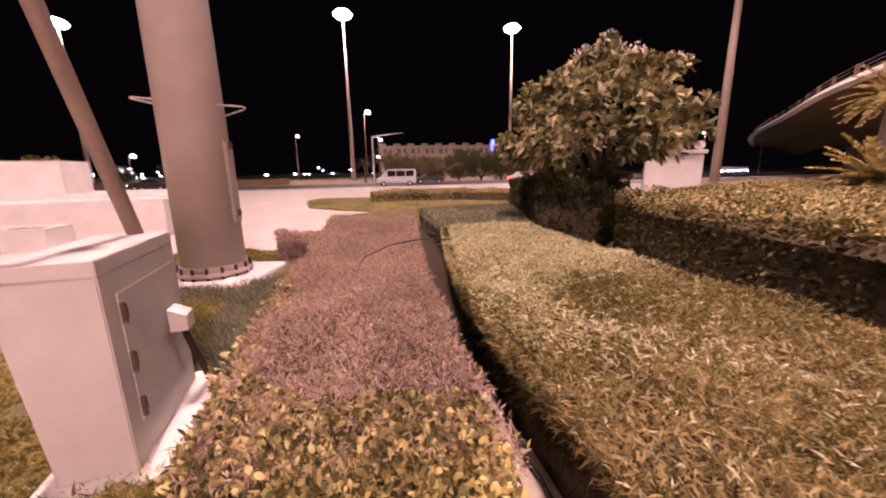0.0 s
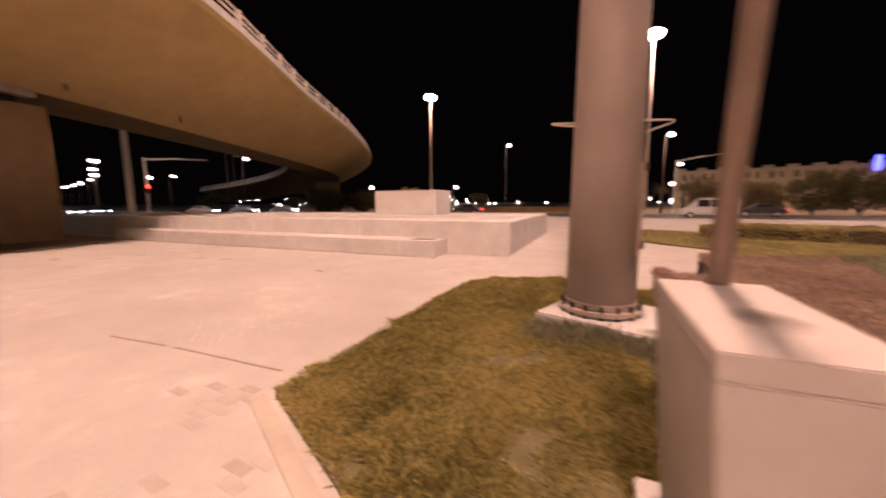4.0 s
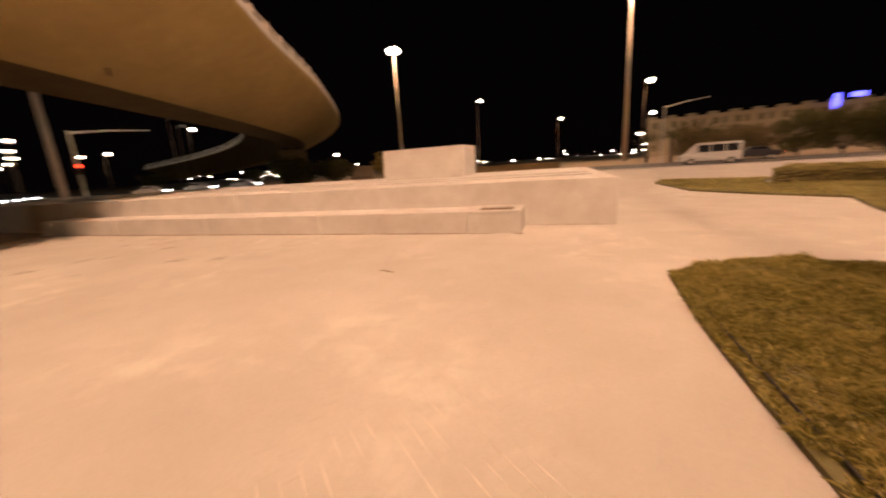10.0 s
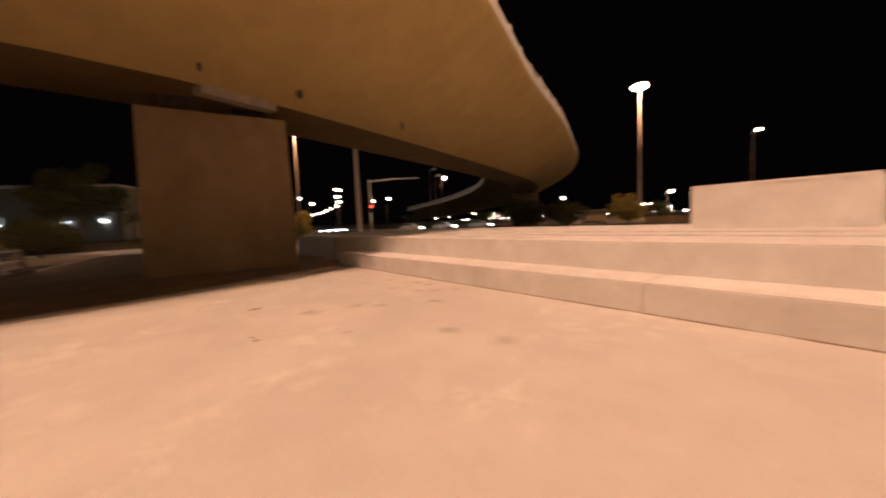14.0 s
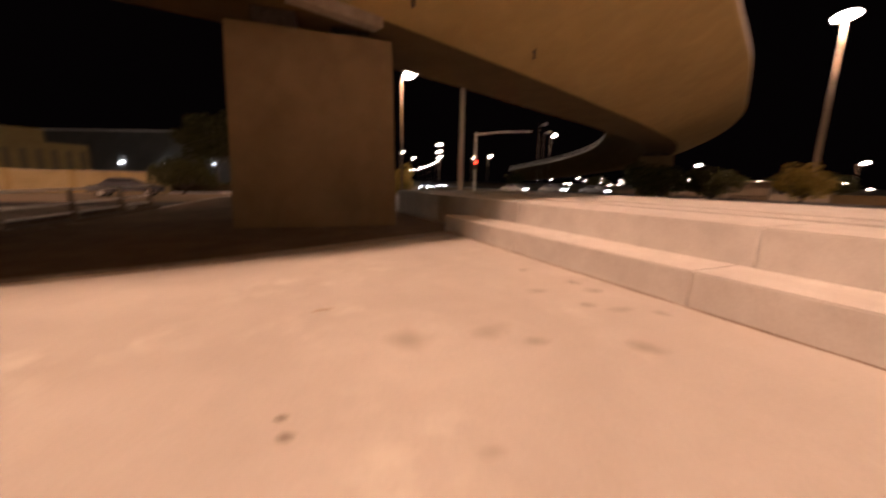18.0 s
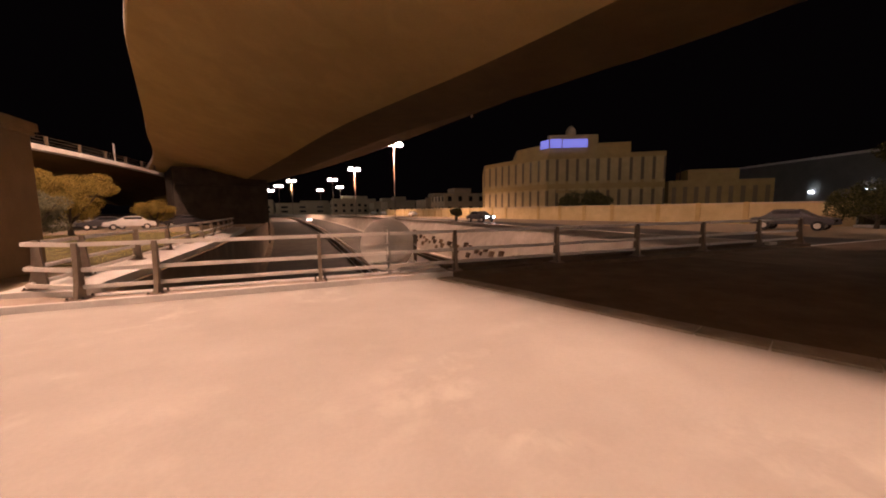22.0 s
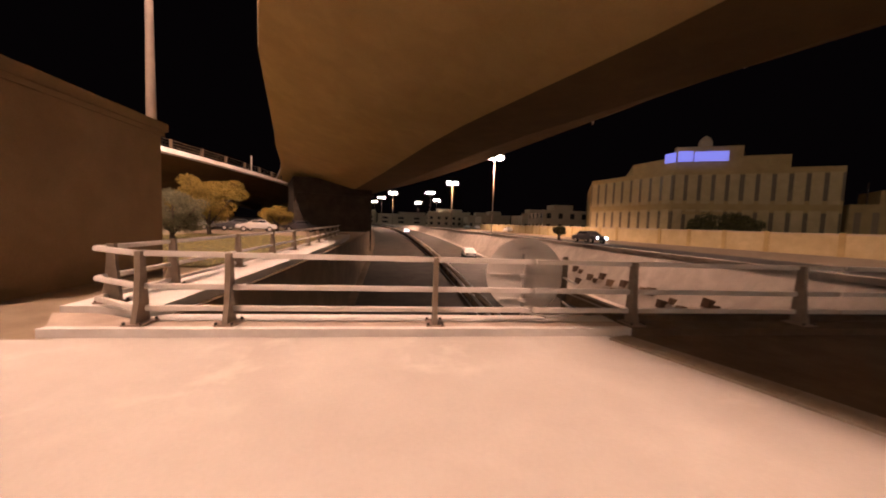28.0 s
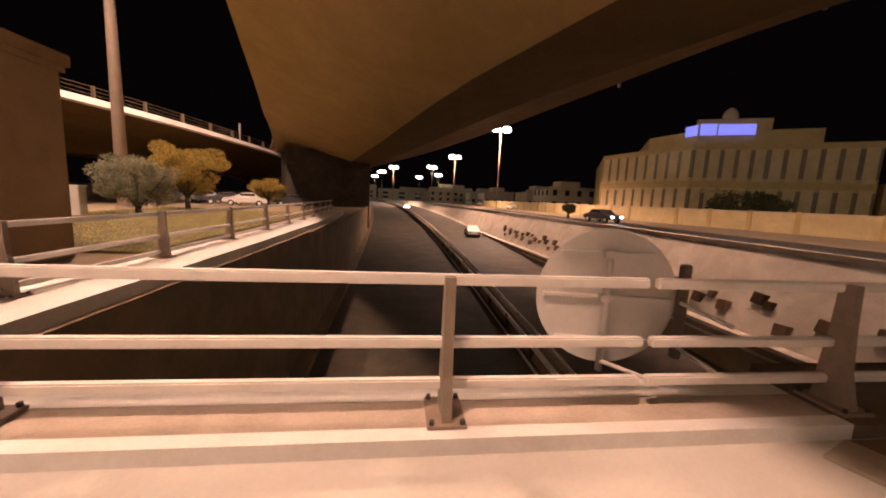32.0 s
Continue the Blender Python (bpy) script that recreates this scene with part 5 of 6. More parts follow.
rosette_tree((6.62, 6.5, 0), 1.78, 1.15, 3.78, 460, 0.235, 0.085, "rounded dark-green tree with leaf rosettes and white flowers", 60)


def leafy_tree(place, radius, low, high, count, leaf, label, material=DUST, group="roadside trees", name="tree"):
    top = thing(name, label, "tree", group, place=place)
    trunk = tube([(0, 0, 0), (0.06, 0, low * 0.6), (0, 0.05, low + 0.4)], [0.2, 0.15, 0.11], 10)
    for k in range(6):
        a = 1.05 * k
        tube([(0, 0.03, low * 0.7), (0.4 * radius * math.cos(a), 0.4 * radius * math.sin(a), low + 0.3 * (high - low)), (0.7 * radius * math.cos(a), 0.7 * radius * math.sin(a), low + 0.6 * (high - low))], [0.09, 0.06, 0.03], 6, trunk)
    part("trunk", trunk, BARK, top, smooth=True)
    lobes = 38
    u = rng.normal(size=(lobes, 3))
    u /= np.linalg.norm(u, axis=1)[:, None]
    mid_z, half = (low + high) / 2, (high - low) / 2
    u *= (0.45 + 0.5 * rng.random((lobes, 1)))
    lc = np.column_stack([u[:, 0] * radius, u[:, 1] * radius, mid_z + u[:, 2] * half])
    pick = rng.integers(0, lobes, count)
    v = rng.normal(size=(count, 3))
    v /= np.linalg.norm(v, axis=1)[:, None]
    p = lc[pick] + v * (rng.random((count, 1)) ** 0.35) * np.array((radius, radius, half)) * 0.27
    crown = part("crown", bmesh.new(), material, top)
    crown.data = leaf_mesh("crown", p, v + rng.normal(size=(count, 3)) * 0.6, leaf * (0.7 + 0.6 * rng.random(count)), leaf * 0.5, material)
    return top


RUSSET = foliage("russet_leaf", (0.13, 0.10, 0.045), (0.22, 0.17, 0.08), (0.34, 0.27, 0.14))
GILT = foliage("gilt_frond", (0.22, 0.17, 0.05), (0.42, 0.35, 0.12), (0.66, 0.57, 0.26))
GOLD = foliage("golden_leaf", (0.19, 0.145, 0.03), (0.38, 0.29, 0.07), (0.60, 0.47, 0.14))
leafy_tree((3.4, -32.5, -0.15), 3.0, 1.3, 5.1, 26000, 0.13, "round golden-green tree on the lawn by the car park", GOLD)
leafy_tree((1.8, -24.6, -0.15), 2.1, 0.6, 3.5, 16000, 0.12, "dusty grey-green round tree beside the mast", GREY)
leafy_tree((2.9, -48.7, -0.15), 2.0, 0.8, 3.6, 9000, 0.15, "small round golden-green tree on the lawn", GOLD)
for x, y, r, h in ((18.6, 62, 3.0, 6.0), (22.6, 61.5, 2.8, 5.1), (26.6, 62, 3.2, 6.2), (34, 59, 3.2, 5.0), (39, 62, 3.0, 5.6)):
    leafy_tree((x, y, -0.15), r, 0.4, h, 7000, 0.26, "dark bushy tree by the far road", DUST, group="far trees")
for x, y, r, h in ((7.2, 64, 2.0, 5.2), (9.6, 64, 2.1, 4.2), (12.4, 64.5, 2.3, 4.7), (15.2, 64, 2.2, 4.3), (31, 66, 2.6, 4.6)):
    leafy_tree((x, y, -0.15), r, 0.4, h, 5000, 0.24, "brown-lit bushy tree before the hotel", RUSSET, group="far trees")
for x, y, h in ((-64, -8.6, 9.8), (-54.5, -38, 4.2), (-36, -48, 1.9), (-37.5, -51, 1.9)):
    leafy_tree((x, y, -0.15), h * 0.46, h * 0.36, h, 9000 if h > 8 else 3200, 0.3 if h > 3 else 0.16, "dark tree by the boundary wall" if h > 3 else "small clipped bush by the road", DEEP, group="trees by the wall")
for x, y, h in ((-62, 118, 5.0), (-70, 112, 6.0), (-52, 122, 5.5), (-98, 80, 4.5), (-110, 60, 5.0)):
    leafy_tree((x, y, -0.15), 3.4, 0.4, h, 2500, 0.4, "dark far tree beyond the platform", DEEP, group="far trees")


def palm(place, height, fronds, long, label, material, droop=0.55, wide=0.035):
    top = thing("palm", label, "palm", "palms", place=place)
    ring = [(0, 0, 0), (0.05, 0, height * 0.5), (0, 0, height)]
    part("trunk", tube(ring, [0.24, 0.19, 0.16], 10), BARK, top, smooth=True)
    for k in range(fronds):
        a = 2.399 * k
        e = 1.15 - 1.5 * k / fronds
        pts = [np.array((0, 0, height))]
        way = np.array((math.cos(a) * math.cos(e), math.sin(a) * math.cos(e), math.sin(e)))
        for s in range(8):
            way = way - np.array((0, 0, droop * 0.18))
            way = way / np.linalg.norm(way)
            pts.append(pts[-1] + way * long / 8)
        pts = np.array(pts)
        fr = part("frond", tube([tuple(q) for q in pts], [0.025 - 0.0025 * i for i in range(9)], 4), material, top)
        base = np.repeat(pts[1:], 8, 0) + (rng.random((64, 1)) - 0.5) * np.repeat(np.diff(pts, axis=0), 8, 0)
        d = np.repeat(np.diff(pts, axis=0), 8, 0)
        side = np.cross(d, (0, 0, 1.0))
        side /= np.linalg.norm(side, axis=1)[:, None] + 1e-9
        side[::2] *= -1
        ln = long * 0.22 * np.repeat(np.linspace(1.0, 0.45, 8), 8)
        lf = part("leaflets", bmesh.new(), material, fr)
        lf["kind"] = "stuff"
        lf.data = leaf_mesh("leaflets", base, side + d / np.linalg.norm(d, axis=1)[:, None] * 0.8 + np.array((0, 0, 0.15)), ln, wide, material)
    return top


palm((10.7, 4.1, 0.75), 0.5, 34, 1.0, "low cycad with stiff golden fronds behind the hedge", GILT, 0.35, 0.06)
palm((21.3, 9.7, -0.15), 4.2, 46, 1.5, "brown-lit date palm behind the hedge", GILT, 0.5, 0.06)
for x, y, h in ((5, 62, 3.6), (2.5, 66, 3.4), (9.5, 64, 3.8), (-64, -3.8, 3.4)):
    palm((x, y, -0.15), h, 18, 2.0, "dark date palm by the far road", DUST)

# ---- the white kiosk behind the tree ----
kiosk = thing("utility_kiosk", "white plastered utility kiosk with corner knob", "kiosk", place=(11.2, 9.3, 0), turn=-40)
part("body", box(-0.75, -0.7, 0, 0.75, 0.7, 1.95, 0.03), WHITEWASH, kiosk)
part("cornice", box(-0.82, -0.77, 1.95, 0.82, 0.77, 2.07, 0.02), WHITEWASH, kiosk)
part("knob", box(0.5, -0.7, 2.07, 0.74, -0.46, 2.32, 0.05), WHITEWASH, kiosk)

# ---- far road with its vehicles ----
tagged(part("far_road", prism([(-160, 40.5), (160, 40.5), (160, 60), (-160, 60)], -0.14, -0.12), ASPHALT), "dark asphalt of the far crossing road", "road", kind="structure")
tagged(part("far_kerb", box(-160, 40.2, -0.14, 160, 40.48, 0.06), WHITEWASH), "pale kerb along the far road", "kerb", kind="structure")
for k in range(9):
    tagged(part("lane_marking", box(-30 + 8 * k, 50.0, -0.118, -26 + 8 * k, 50.15, -0.114), WHITEWASH), "white painted lane dash on the far road", "marking", kind="structure")


def car(place, turn, paint, label, long=4.5, high=1.45, van=False, lit=False, category="car"):
    top = thing(category, label, category, "vehicles", place=place, turn=turn)
    L, H = long / 2, high
    if van:
        prof = [(-L, 0.35), (-L, H - 0.12), (-L + 0.12, H), (L - 1.5, H), (L - 0.55, 1.15), (L - 0.05, 0.95), (L, 0.4)]
    else:
        prof = [(-L, 0.38), (-L + 0.05, 0.85), (-L + 0.75, 0.95), (-L + 1.35, H), (L - 2.0, H), (L - 1.2, 0.98), (L - 0.1, 0.80), (L, 0.40)]
    bm = bmesh.new()
    w = 0.86
    rings = [[bm.verts.new((x, s * (w if z < 1.0 else w - 0.10), z)) for x, z in prof] for s in (1, -1)]
    n = len(prof)
    for k in range(n):
        bm.faces.new((rings[0][k], rings[0][(k + 1) % n], rings[1][(k + 1) % n], rings[1][k]))
    bm.faces.new(rings[0][::-1])
    bm.faces.new(rings[1])
    bmesh.ops.recalc_face_normals(bm, faces=bm.faces)
    bmesh.ops.bevel(bm, geom=list(bm.edges), offset=0.05, segments=2, affect="EDGES")
    part("body", bm, paint, top)
    for s in (1, -1):
        y0, y1 = sorted((s * (w - 0.085), s * (w - 0.03)))
        if van:
            for x0, x1 in ((-L + 0.3, -L + 1.3), (-L + 1.4, -L + 2.5), (-L + 2.6, L - 1.4)):
                part("window", box(x0, y0, 1.2, x1, y1, H - 0.2, 0.02), GLASS, top)
        else:
            part("window", box(-L + 1.25, y0, 0.98, L - 1.75, y1, H - 0.1, 0.02), GLASS, top)
    for x in (-L + 0.85, L - 0.85):
        for s in (1, -1):
            bm = bmesh.new()
            bmesh.ops.create_cone(bm, cap_ends=True, segments=18, radius1=0.32, radius2=0.32, depth=0.22, matrix=pose(x, s * 0.78, 0.32, 90))
            wh = part("wheel", bm, RUBBER, top)
            bm = bmesh.new()
            bmesh.ops.create_cone(bm, cap_ends=True, segments=14, radius1=0.19, radius2=0.19, depth=0.235, matrix=pose(x, s * 0.78, 0.32, 90))
            part("rim", bm, GALV, wh)
    for s in (0.6, -0.6):
        part("headlight", box(L - 0.06, s - 0.14, 0.62, L + 0.015, s + 0.14, 0.76, 0.02), HEADGLOW if lit else GLASS, top)
        part("tail_light", box(-L - 0.015, s - 0.12, 0.66, -L + 0.06, s + 0.12, 0.8, 0.02), REDGLOW if lit else RUST, top)
    return top


car((6.0, 46.5, -0.12), 180, CARWHITE, "white minibus with dark side windows on the far road", 5.0, 2.1, True, category="minibus")
car((11.5, 53.0, -0.12), 180, CARDARK, "dark saloon car on the far road", lit=True)
car((24.0, 47.0, -0.12), 0, CARWHITE, "white saloon car on the far road", lit=True)
car((-24.0, 52.0, -0.12), 180, CARDARK, "dark saloon car beyond the platform", lit=True)
car((trench_x(-53) - 15.2, -53, trench_z(-53)), 88, CARWHITE, "white saloon car on the sunken road")
car((trench_x(-120) - 11.8, -120, trench_z(-120)), 88, CARWHITE, "pale saloon car far down the sunken road", lit=True)
car((-46.0, -10.6, -0.13), 100, CARDARK, "dark saloon car standing by the boundary wall")
car((-36.2, -40, -0.13), 100, CARDARK, "dark saloon car on the service road", lit=True)
for x, y, a in ((4.2, -36, 25), (7.0, -37.5, 25), (10, -39, 25), (0.5, -41, 25), (13, -40.5, 25)):
    dark = x in (7.0, 0.5)
    car((x, y - 9.0, -0.15), a, CARDARK if dark else CARWHITE, ("dark" if dark else "white") + " parked car under the far flyover")
for x, y, a in ((-44, -98, 95), (-45, -112, 95), (-42, -131, 92), (-42, -150, 92)):
    car((x, y, -0.15), a, CARWHITE, "white parked car by the villas")

# ---- hotel and signals ----
hotel = thing("hotel", "long pale hotel block with rows of small windows", "building", place=(24, 132, -0.15), turn=-6)
part("wall", box(-15, 0, 0, 46, 14, 11.0, 0.1), HOTELMAT, hotel)
for k in range(12):
    part("parapet", box(-15 + 5 * k, -0.1, 11.0, -12.6 + 5 * k, 0.6, 11.7), FARWHITE, hotel)
    for z in (1.6, 4.9, 8.2):
        part("window", box(-13.6 + 5 * k, -0.06, z, -12.4 + 5 * k, 0.05, z + 1.7), BLIND, hotel)
        part("window", box(-11.4 + 5 * k, -0.06, z, -10.6 + 5 * k, 0.05, z + 1.7), BLIND, hotel)
BLUELETTERS = glow("blue_letters", (0.12, 0.12, 1.0), 5)
part("lit_sign", box(25.6, -0.3, 9.2, 26.8, -0.1, 12.8, 0.1), BLUELETTERS, hotel, "glowing blue upright sign")
part("lit_sign", box(28.6, -0.3, 11.6, 31.4, -0.1, 12.7, 0.1), BLUELETTERS, hotel, "glowing blue roof sign")
sig = thing("signal_mast", "steel traffic signal mast with a long arm", "traffic signal", place=(-46, 19, -0.15))
part("pole", tube([(0, 0, 0), (0, 0, 6.6)], [0.14, 0.10], 10), GALV, sig)
part("arm", tube([(0, 0, 6.4), (1.4, 2.2, 6.6), (3.0, 4.6, 6.6)], [0.09, 0.07, 0.05], 8), GALV, sig)
hd = part("signal_head", box(-0.18, -0.2, 2.9, 0.18, 0.2, 3.8, 0.03), DARKMETAL, sig)
part("red_lamp", box(0.18, -0.1, 3.5, 0.22, 0.1, 3.72, 0.02), REDGLOW, hd)
sig2 = thing("signal_mast", "steel traffic signal mast on the far road", "traffic signal", place=(3.9, 62, -0.15))
part("pole", tube([(0, 0, 0), (0, 0, 7.6)], [0.13, 0.10], 10), GALV, sig2)
part("arm", tube([(0, 0, 7.4), (2.5, 0.2, 7.9), (5.2, 0.2, 8.2)], [0.09, 0.07, 0.05], 8), GALV, sig2)

# ---- distant town lights ----
far = thing("town_lights", "scattered small lights of the far town", "lights", kind="stuff")
bm = bmesh.new()
for k in range(90):
    a = radians(-8 + 66 * rng.random())
    d = 330 + 300 * rng.random()
    z = 1.0 + 9 * rng.random() ** 2
    bmesh.ops.create_cube(bm, size=0.9, matrix=pose(-math.sin(a) * d, math.cos(a) * d, z))
part("lights", bm, LAMPGLOW, far)

# ---- single paving stones ----
stone = mesh_of("paver", box(-0.0995, -0.0495, -0.02, 0.0995, 0.0495, 0.0008, 0.0006), PAVING)
bare = mesh_of("paver", box(-0.094, -0.044, -0.02, 0.094, 0.044, 0.0026, 0.0012), shader("bare_paver", [(0.47, 0.43, 0.39), (0.57, 0.53, 0.485)], 6, 0.85, 0.2, 60, per_object=0.5))
WORN = ((-3.3, 1.64, 0.34), (-3.66, 1.74, 0.26), (-2.36, 1.36, 0.16), (-2.7, 1.06, 0.18), (-3.1, 0.98, 0.2), (-3.06, 0.76, 0.16))
for j in range(14):
    for i in range(13):
        x, y = -1.4 + 0.202 * i + (0.101 if j % 2 else 0), -0.35 + 0.102 * j
        if rng.random() < 0.9:
            shared("paver", stone, plaza, pose(-4.95, 2.75, 0, 0, 0, -36) @ pose(x, y, 0.0006 * rng.random(), 0, 0, 0.4 * rng.normal()))
SANDLINE = shader("pale_joint_sand", [(0.66, 0.62, 0.56), (0.76, 0.72, 0.66)], 4, 0.95, 0.2, 80)
for k in range(-4, 9):
    for a in (-0.62 + 0.2 * rng.random(), -0.05 + 0.25 * rng.random()):
        b = a + 0.18 + 0.4 * rng.random()
        y = 0.102 * k - 0.002
        ridge = part("sand_ridge", prism([(a, y), (0.5 * (a + b), y - 0.004), (b, y), (0.5 * (a + b), y + 0.005)], 0.0, 0.0045), SANDLINE)
        ridge.matrix_basis = pose(-4.95, 2.75, 0, 0, 0, -36)
        tagged(ridge, "thin pale ridge of sand in a paving joint", "joint", kind="structure")
for j in range(18):
    for i in range(14):
        x, y = -4.75 + 0.202 * i + (0.101 if j % 2 else 0), 0.22 + 0.102 * j
        if any(math.hypot(x - a, y - b) < r for a, b, r in WORN) and rng.random() < 0.36:
            shared("paver", bare, plaza, pose(x, y, 0.0015 * rng.random(), 0, 0, 0.6 * rng.normal()))

# ---- stains and dirt on the paving ----
DARKSPOT = decal("dark_stain", (0.40, 0.32, 0.21), 0.10)
disc = [(math.cos(2 * math.pi * i / 28), math.sin(2 * math.pi * i / 28)) for i in range(28)]
me = mesh_of("paving_stain", prism(disc, 0.001, 0.004), DARKSPOT)
for x, y, r in ((-15.5, 7.61, 0.17), (-14.27, 7.40, 0.21), (-16.39, 7.28, 0.17), (-15.2, 6.80, 0.2), (-13.36, 6.80, 0.24), (-14.14, 4.65, 0.36), (-13.8, 5.87, 0.2), (-14.53, 7.08, 0.16), (-15.01, 7.64, 0.2),
                (-14.07, 5.52, 0.3), (-12.58, 4.8, 0.12), (-11.67, 5.94, 0.26), (-14.03, 7.75, 0.16), (-10.83, 6.21, 0.28), (-17.68, -0.13, 0.1), (-18.38, 0.66, 0.12)):
    ob = new("paving_stain", me)
    ob.matrix_basis = pose(x, y, 0.0, 0, 0, 360 * rng.random()) @ Matrix.Diagonal((r * 1.5, r * 1.1, 1, 1))
    tagged(ob, "faint dark damp stain on the paving", "stain", kind="structure")
OILSPOT = decal("oil_stain", (0.30, 0.235, 0.13), 0.32)
oil = mesh_of("paving_stain", prism(disc, 0.001, 0.004), OILSPOT)
for x, y, r in ((-13.05, 3.65, 0.10), (-13.24, 3.62, 0.07)):
    ob = new("paving_stain", oil)
    ob.matrix_basis = pose(x, y, 0.0, 0, 0, 70) @ Matrix.Diagonal((r * 1.2, r, 1, 1))
    tagged(ob, "olive-brown oily stain on the paving", "stain", kind="structure")
drift = bmesh.new()
rows = []
for k in range(90):
    x = -0.05 - 0.18 * k
    w = 0.04 + 0.10 * max(0.0, noise.noise(Vector((x * 0.9, 3.0, 0.0))) + 0.25)
    h = 0.006 + 0.05 * max(0.0, noise.noise(Vector((x * 1.3, 8.0, 0.0))) - 0.1)
    rows.append([drift.verts.new(v) for v in ((x, 0.02, h), (x, -w * 0.35, h * 0.7), (x, -w, 0.001))])
for a, b in zip(rows, rows[1:]):
    for k in range(2):
        drift.faces.new((a[k], a[k + 1], b[k + 1], b[k]))
bmesh.ops.recalc_face_normals(drift, faces=drift.faces)
sand = part("sand_drift", drift, PAVING, smooth=True)
sand.matrix_basis = pose(*LEDGE, 0, 0, 5.6)
tagged(sand, "low drift of pale sand along the ledge's foot", "sand", kind="structure")
DRYLEAF = shader("dry_leaf", [(0.36, 0.28, 0.19), (0.48, 0.39, 0.28)], 20, 0.85, 0.2, 90)
for x, y, a in ((-15.18, 3.88, 100), (-6.9, 6.1, 170)):
    leaf = thing("dry_leaf", "curled dry brown palm leaf on the paving", "leaf", "dry leaves", place=(x, y, 0.004), turn=a)
    part("blade", tube([(-0.14, 0, 0.006), (-0.04, 0.012, 0.014), (0.05, -0.008, 0.016), (0.14, 0.014, 0.008)], [0.003, 0.012, 0.010, 0.002], 6), DRYLEAF, leaf)
line = part("joint_foot", box(-16.2, -0.016, 0.0, 0.02, 0.0, 0.022, m=pose(*LEDGE, 0, 0, 5.6)), KERBMAT)
tagged(line, "dark dirt line at the foot of the ledge", "joint", kind="structure")
tufts = scatter([(-0.5, 0.95), (0.5, 1.0), (0.62, 1.35), (0.5, 2.5), (0.36, 2.4), (0.36, 1.22), (-0.36, 1.16)], 1600)
tf = tagged(part("grass_tufts", bmesh.new(), BLADE), "long grass tufts at the foot of the cabinet", "grass", kind="stuff")
tf.data = leaf_mesh("grass_tufts", np.column_stack([tufts, np.full(1600, 0.03)]), up_ways(1600, 0.5), 0.08 + 0.12 * rng.random(1600), 0.012, BLADE, bend=0.25)
# ---- small things by the second flyover and the office ----
board = thing("road_sign", "small white square road sign on the far flyover's edge", "road sign", place=(8.2, -54, 8.15), turn=15)
part("post", box(-0.06, -0.06, 0, 0.06, 0.06, 1.2), GALV, board)
part("panel", box(-0.05, -0.5, 0.9, 0.05, 0.5, 2.2, 0.02), CARWHITE, board)
leafy_tree((-54.4, -41.6, -0.15), 3.0, 0.2, 4.6, 4000, 0.3, "dark dense tree before the office entrance", DEEP, group="trees by the wall")
box2 = thing("utility_kiosk", "small pale plastered utility box on the lawn", "kiosk", place=(3.6, -22.0, -0.15), turn=20)
part("body", box(-0.75, -0.5, 0, 0.75, 0.5, 1.5, 0.03), WHITEWASH, box2)
part("roof", box(-0.8, -0.55, 1.5, 0.8, 0.55, 1.6, 0.02), WHITEWASH, box2)
for x, y, h in ((-45.5, 44, 4.4), (-50, 46, 5.2), (-42, 48, 3.8), (-60, 70, 5.0)):
    leafy_tree((x, y, -0.15), 2.8, 0.3, h, 3000, 0.32, "dark dense tree beside the far pier", DEEP, group="far trees")

# ---- beyond the pier and the platform ----
def umbrella_tree(place, radius, low, high, count, label):
    """A flat-topped tree: a bare forked trunk under a wide thin crown."""
    top = thing("tree", label, "tree", "trees by the wall", place=place)
    trunk = tube([(0, 0, 0), (0.08, 0.05, low * 0.55), (0.02, 0, low)], [0.16, 0.12, 0.09], 10)
    for k in range(7):
        a = 0.9 * k
        tube([(0.05, 0.03, low * 0.55), (0.35 * radius * math.cos(a), 0.35 * radius * math.sin(a), low), (0.75 * radius * math.cos(a), 0.75 * radius * math.sin(a), low + 0.45 * (high - low))], [0.07, 0.05, 0.025], 6, trunk)
    part("trunk", trunk, BARK, top, smooth=True)
    a, r = 2 * math.pi * rng.random(count), radius * np.sqrt(rng.random(count))
    dome = low + (high - low) * (1 - 0.6 * (r / radius) ** 2)
    lumpy = 0.25 * (high - low) * np.sin(3 * a + 5 * r)
    p = np.column_stack([r * np.cos(a), r * np.sin(a), dome + lumpy - (high - low) * 0.45 * rng.random(count)])
    crown = part("crown", bmesh.new(), DEEP, top)
    crown.data = leaf_mesh("crown", p, rng.normal(size=(count, 3)) + np.array((0, 0, 0.4)), 0.2 * (0.7 + 0.6 * rng.random(count)), 0.09, DEEP)
    return top


umbrella_tree((-52.0, -8.6, -0.15), 2.7, 1.0, 3.1, 8000, "dark flat-topped tree at the end of the boundary wall")
hedge("low dark hedge beside the service road", [(-55.2, -10.4), (-54.2, -10.4), (-56.4, 1.5), (-57.4, 1.5)], 0.95, DEEP, 6000, 0.16, 0.08, 0.9, 0.6, 0.08, seed=25.0)
tagged(part("far_kerb", prism([(-53.2, -10.0), (-52.6, -10.0), (-54.8, 6.0), (-55.4, 6.0)], -0.14, 0.05), WHITEWASH), "pale kerb of the service road", "kerb", kind="structure")
leafy_tree((-50.0, 11.8, -0.15), 2.0, 0.3, 3.3, 3600, 0.22, "dusty golden-green bush beside the street lamp", GOLD, name="bush")
leafy_tree((-39.3, 59.7, -0.15), 3.0, 0.5, 4.6, 4200, 0.3, "dusty golden-brown tree beyond the platform", GOLD, group="far trees")
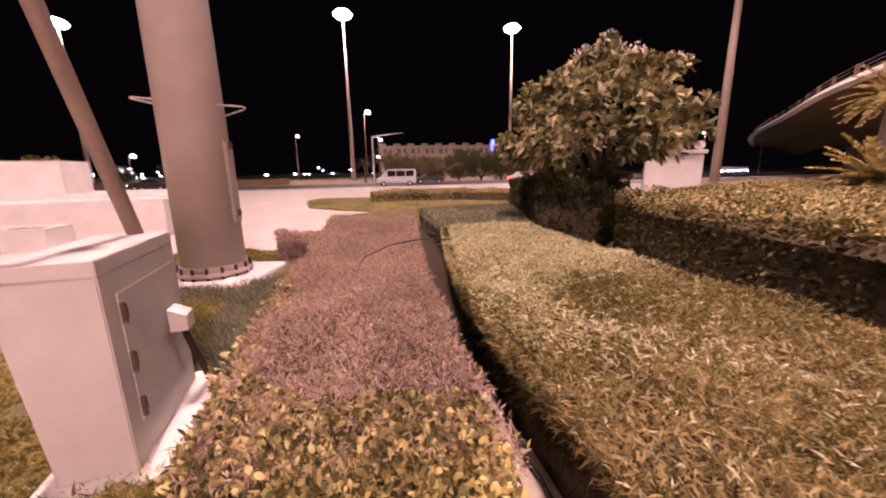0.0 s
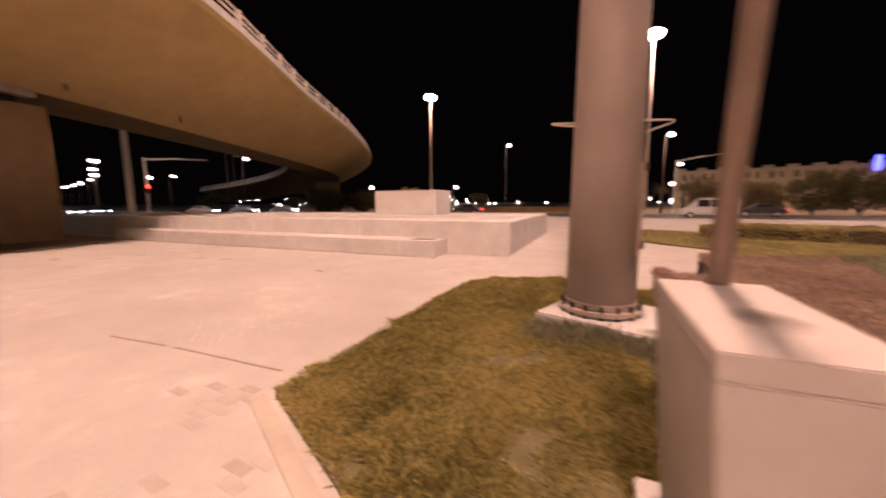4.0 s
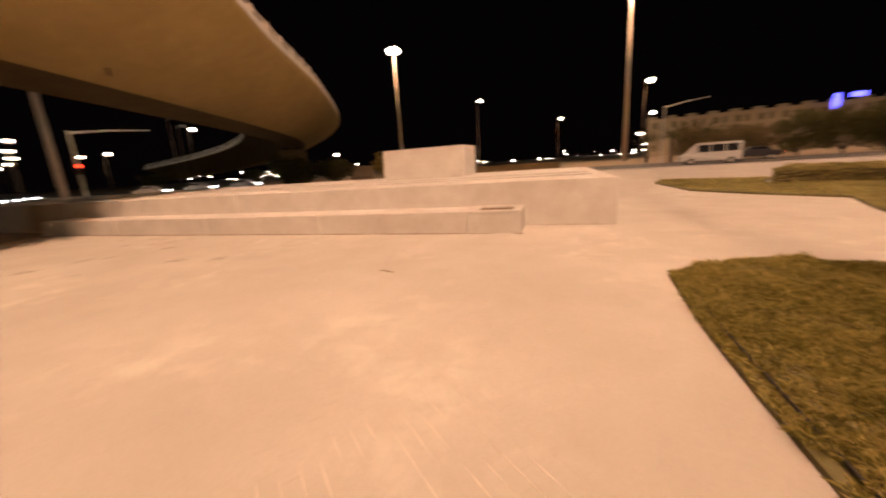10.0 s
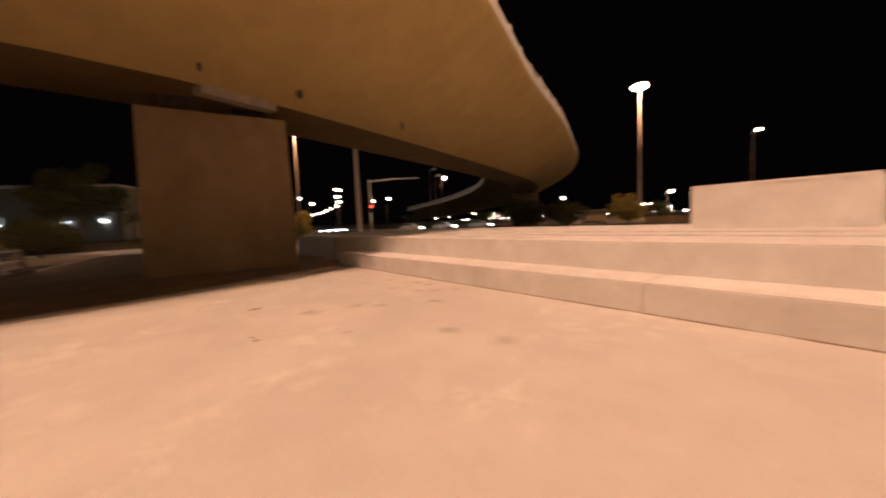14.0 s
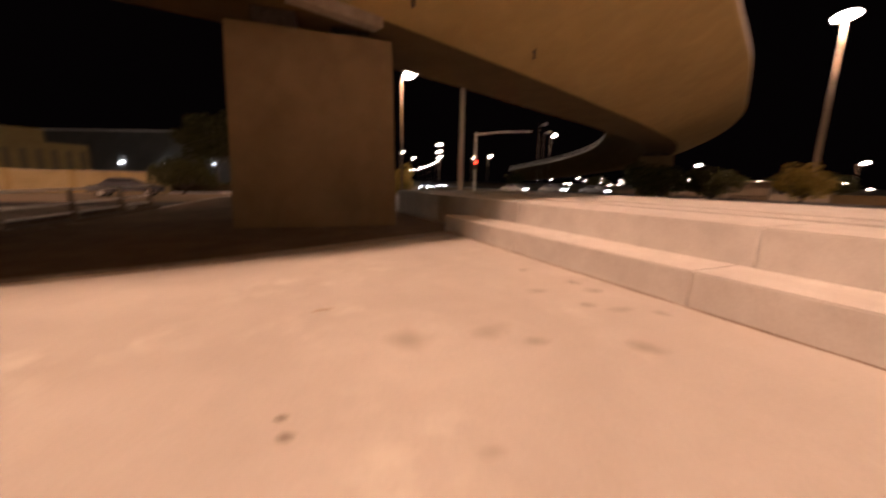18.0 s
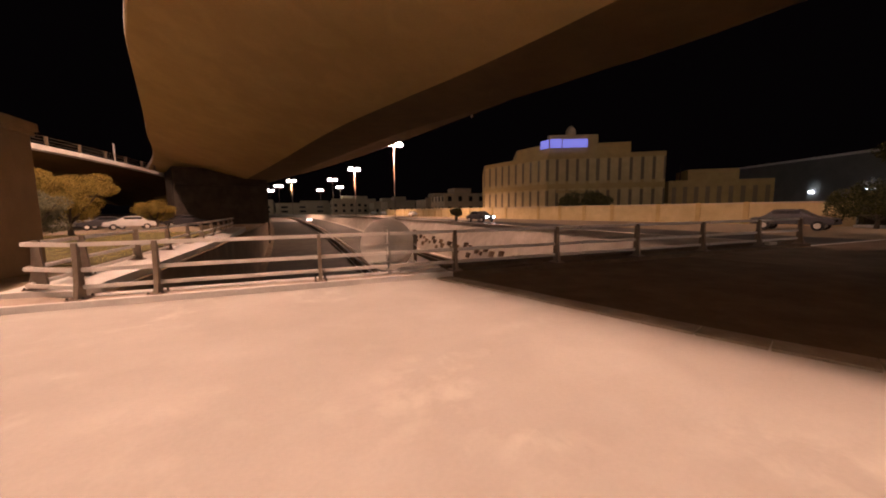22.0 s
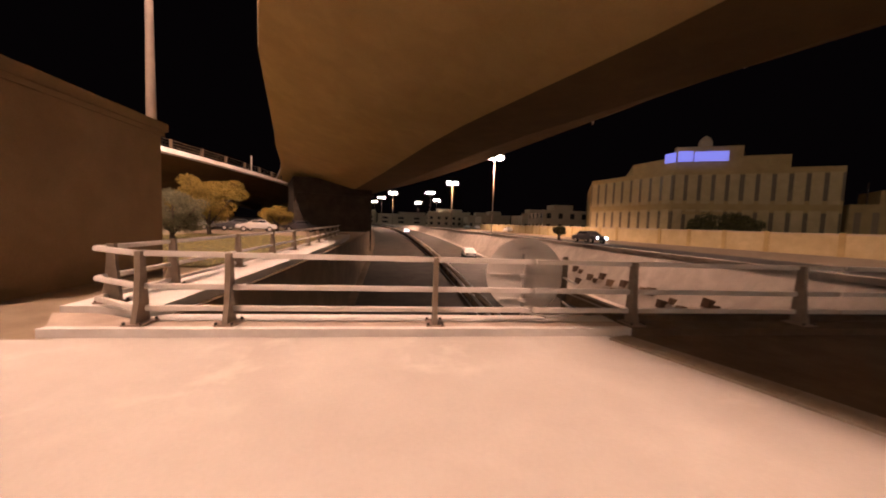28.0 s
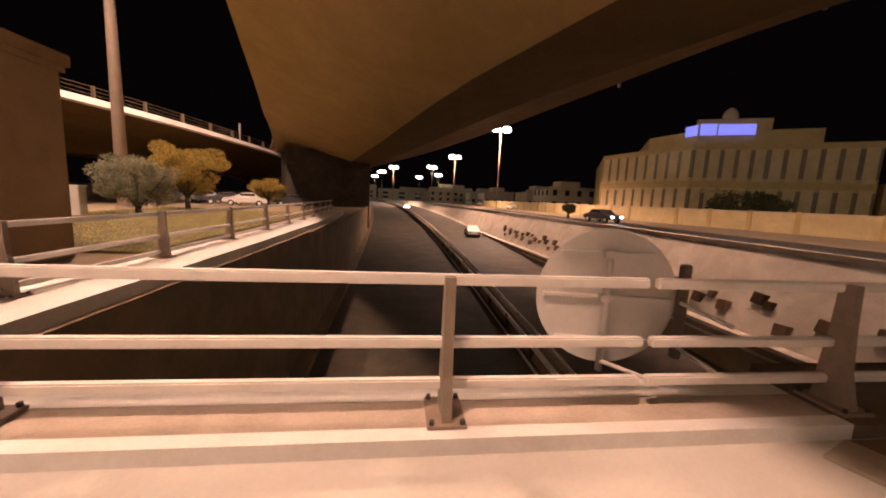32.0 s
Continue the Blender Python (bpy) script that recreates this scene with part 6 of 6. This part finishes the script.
for x, y, a in ((-65.5, 34.7, 30), (-62.2, 39.9, 20), (-58.2, 45.0, 20)):
    car((x, y, -0.15), a, CARWHITE, "white saloon car waiting at the junction", lit=True)
for x, y in ((-83, 25.5), (-78, 22.5), (-90, 30)):
    car((x, y, -0.15), -17, CARDARK, "dark saloon car with headlamps on at the junction", lit=True)
shelter = thing("bus_shelter", "small pale roadside shelter with a flat roof", "shelter", place=(-45.3, 59.7, -0.15), turn=31)
part("roof", box(-2.4, -0.9, 2.3, 2.4, 0.9, 2.45, 0.03), HOTELMAT, shelter)
part("back_wall", box(-2.2, 0.6, 0, 2.2, 0.72, 2.3, 0.02), HOTELMAT, shelter)
part("bench", box(-1.6, 0.1, 0.4, 1.6, 0.5, 0.48, 0.02), DARKMETAL, shelter)
for x in (-2.2, 2.2):
    part("post", tube([(x, -0.7, 0), (x, -0.7, 2.3)], 0.05, 8), GALV, shelter)
low = thing("roadside_wall", "long low brown concrete wall along the far road", "wall", kind="structure", place=(-36.2, 58.9, -0.15), turn=16)
for k in range(9):
    part("panel", box(3.0 * k, -0.12, 0, 3.0 * k + 2.98, 0.12, 0.95, 0.02), PIERMAT, low)
    part("coping", box(3.0 * k, -0.17, 0.95, 3.0 * k + 2.98, 0.17, 1.03, 0.01), PIERMAT, low)
hose = thing("irrigation_hose", "black irrigation hose along the lawn's edge", "hose")
edge = [(-3.12, 6.3), (-3.1, 5.2), (-3.02, 4.2), (-2.93, 3.1), (-2.88, 2.4), (-2.84, 2.06), (-2.70, 1.96), (-2.58, 2.05), (-2.62, 2.22), (-2.45, 2.30)]
wire = smooth_line([(x + 0.03 * math.sin(9 * y), y, 0.055 + 0.015 * math.sin(5 * y)) for x, y in edge], 0.06)
part("tube", tube([tuple(q) for q in wire], 0.011, 6), DARKMETAL, hose, smooth=True)
for x, y in ((82, 66), (85.5, 66.4), (95, 75), (91, 69)):
    car((x, y, -0.15), -141, CARWHITE, "white saloon car with headlamps on beyond the far flyover", lit=True)
street_lamp(68, 59.5, 8.2, False, 200, size=1.0)
street_lamp(84, 60.5, 8.2, False, 200, size=1.0)
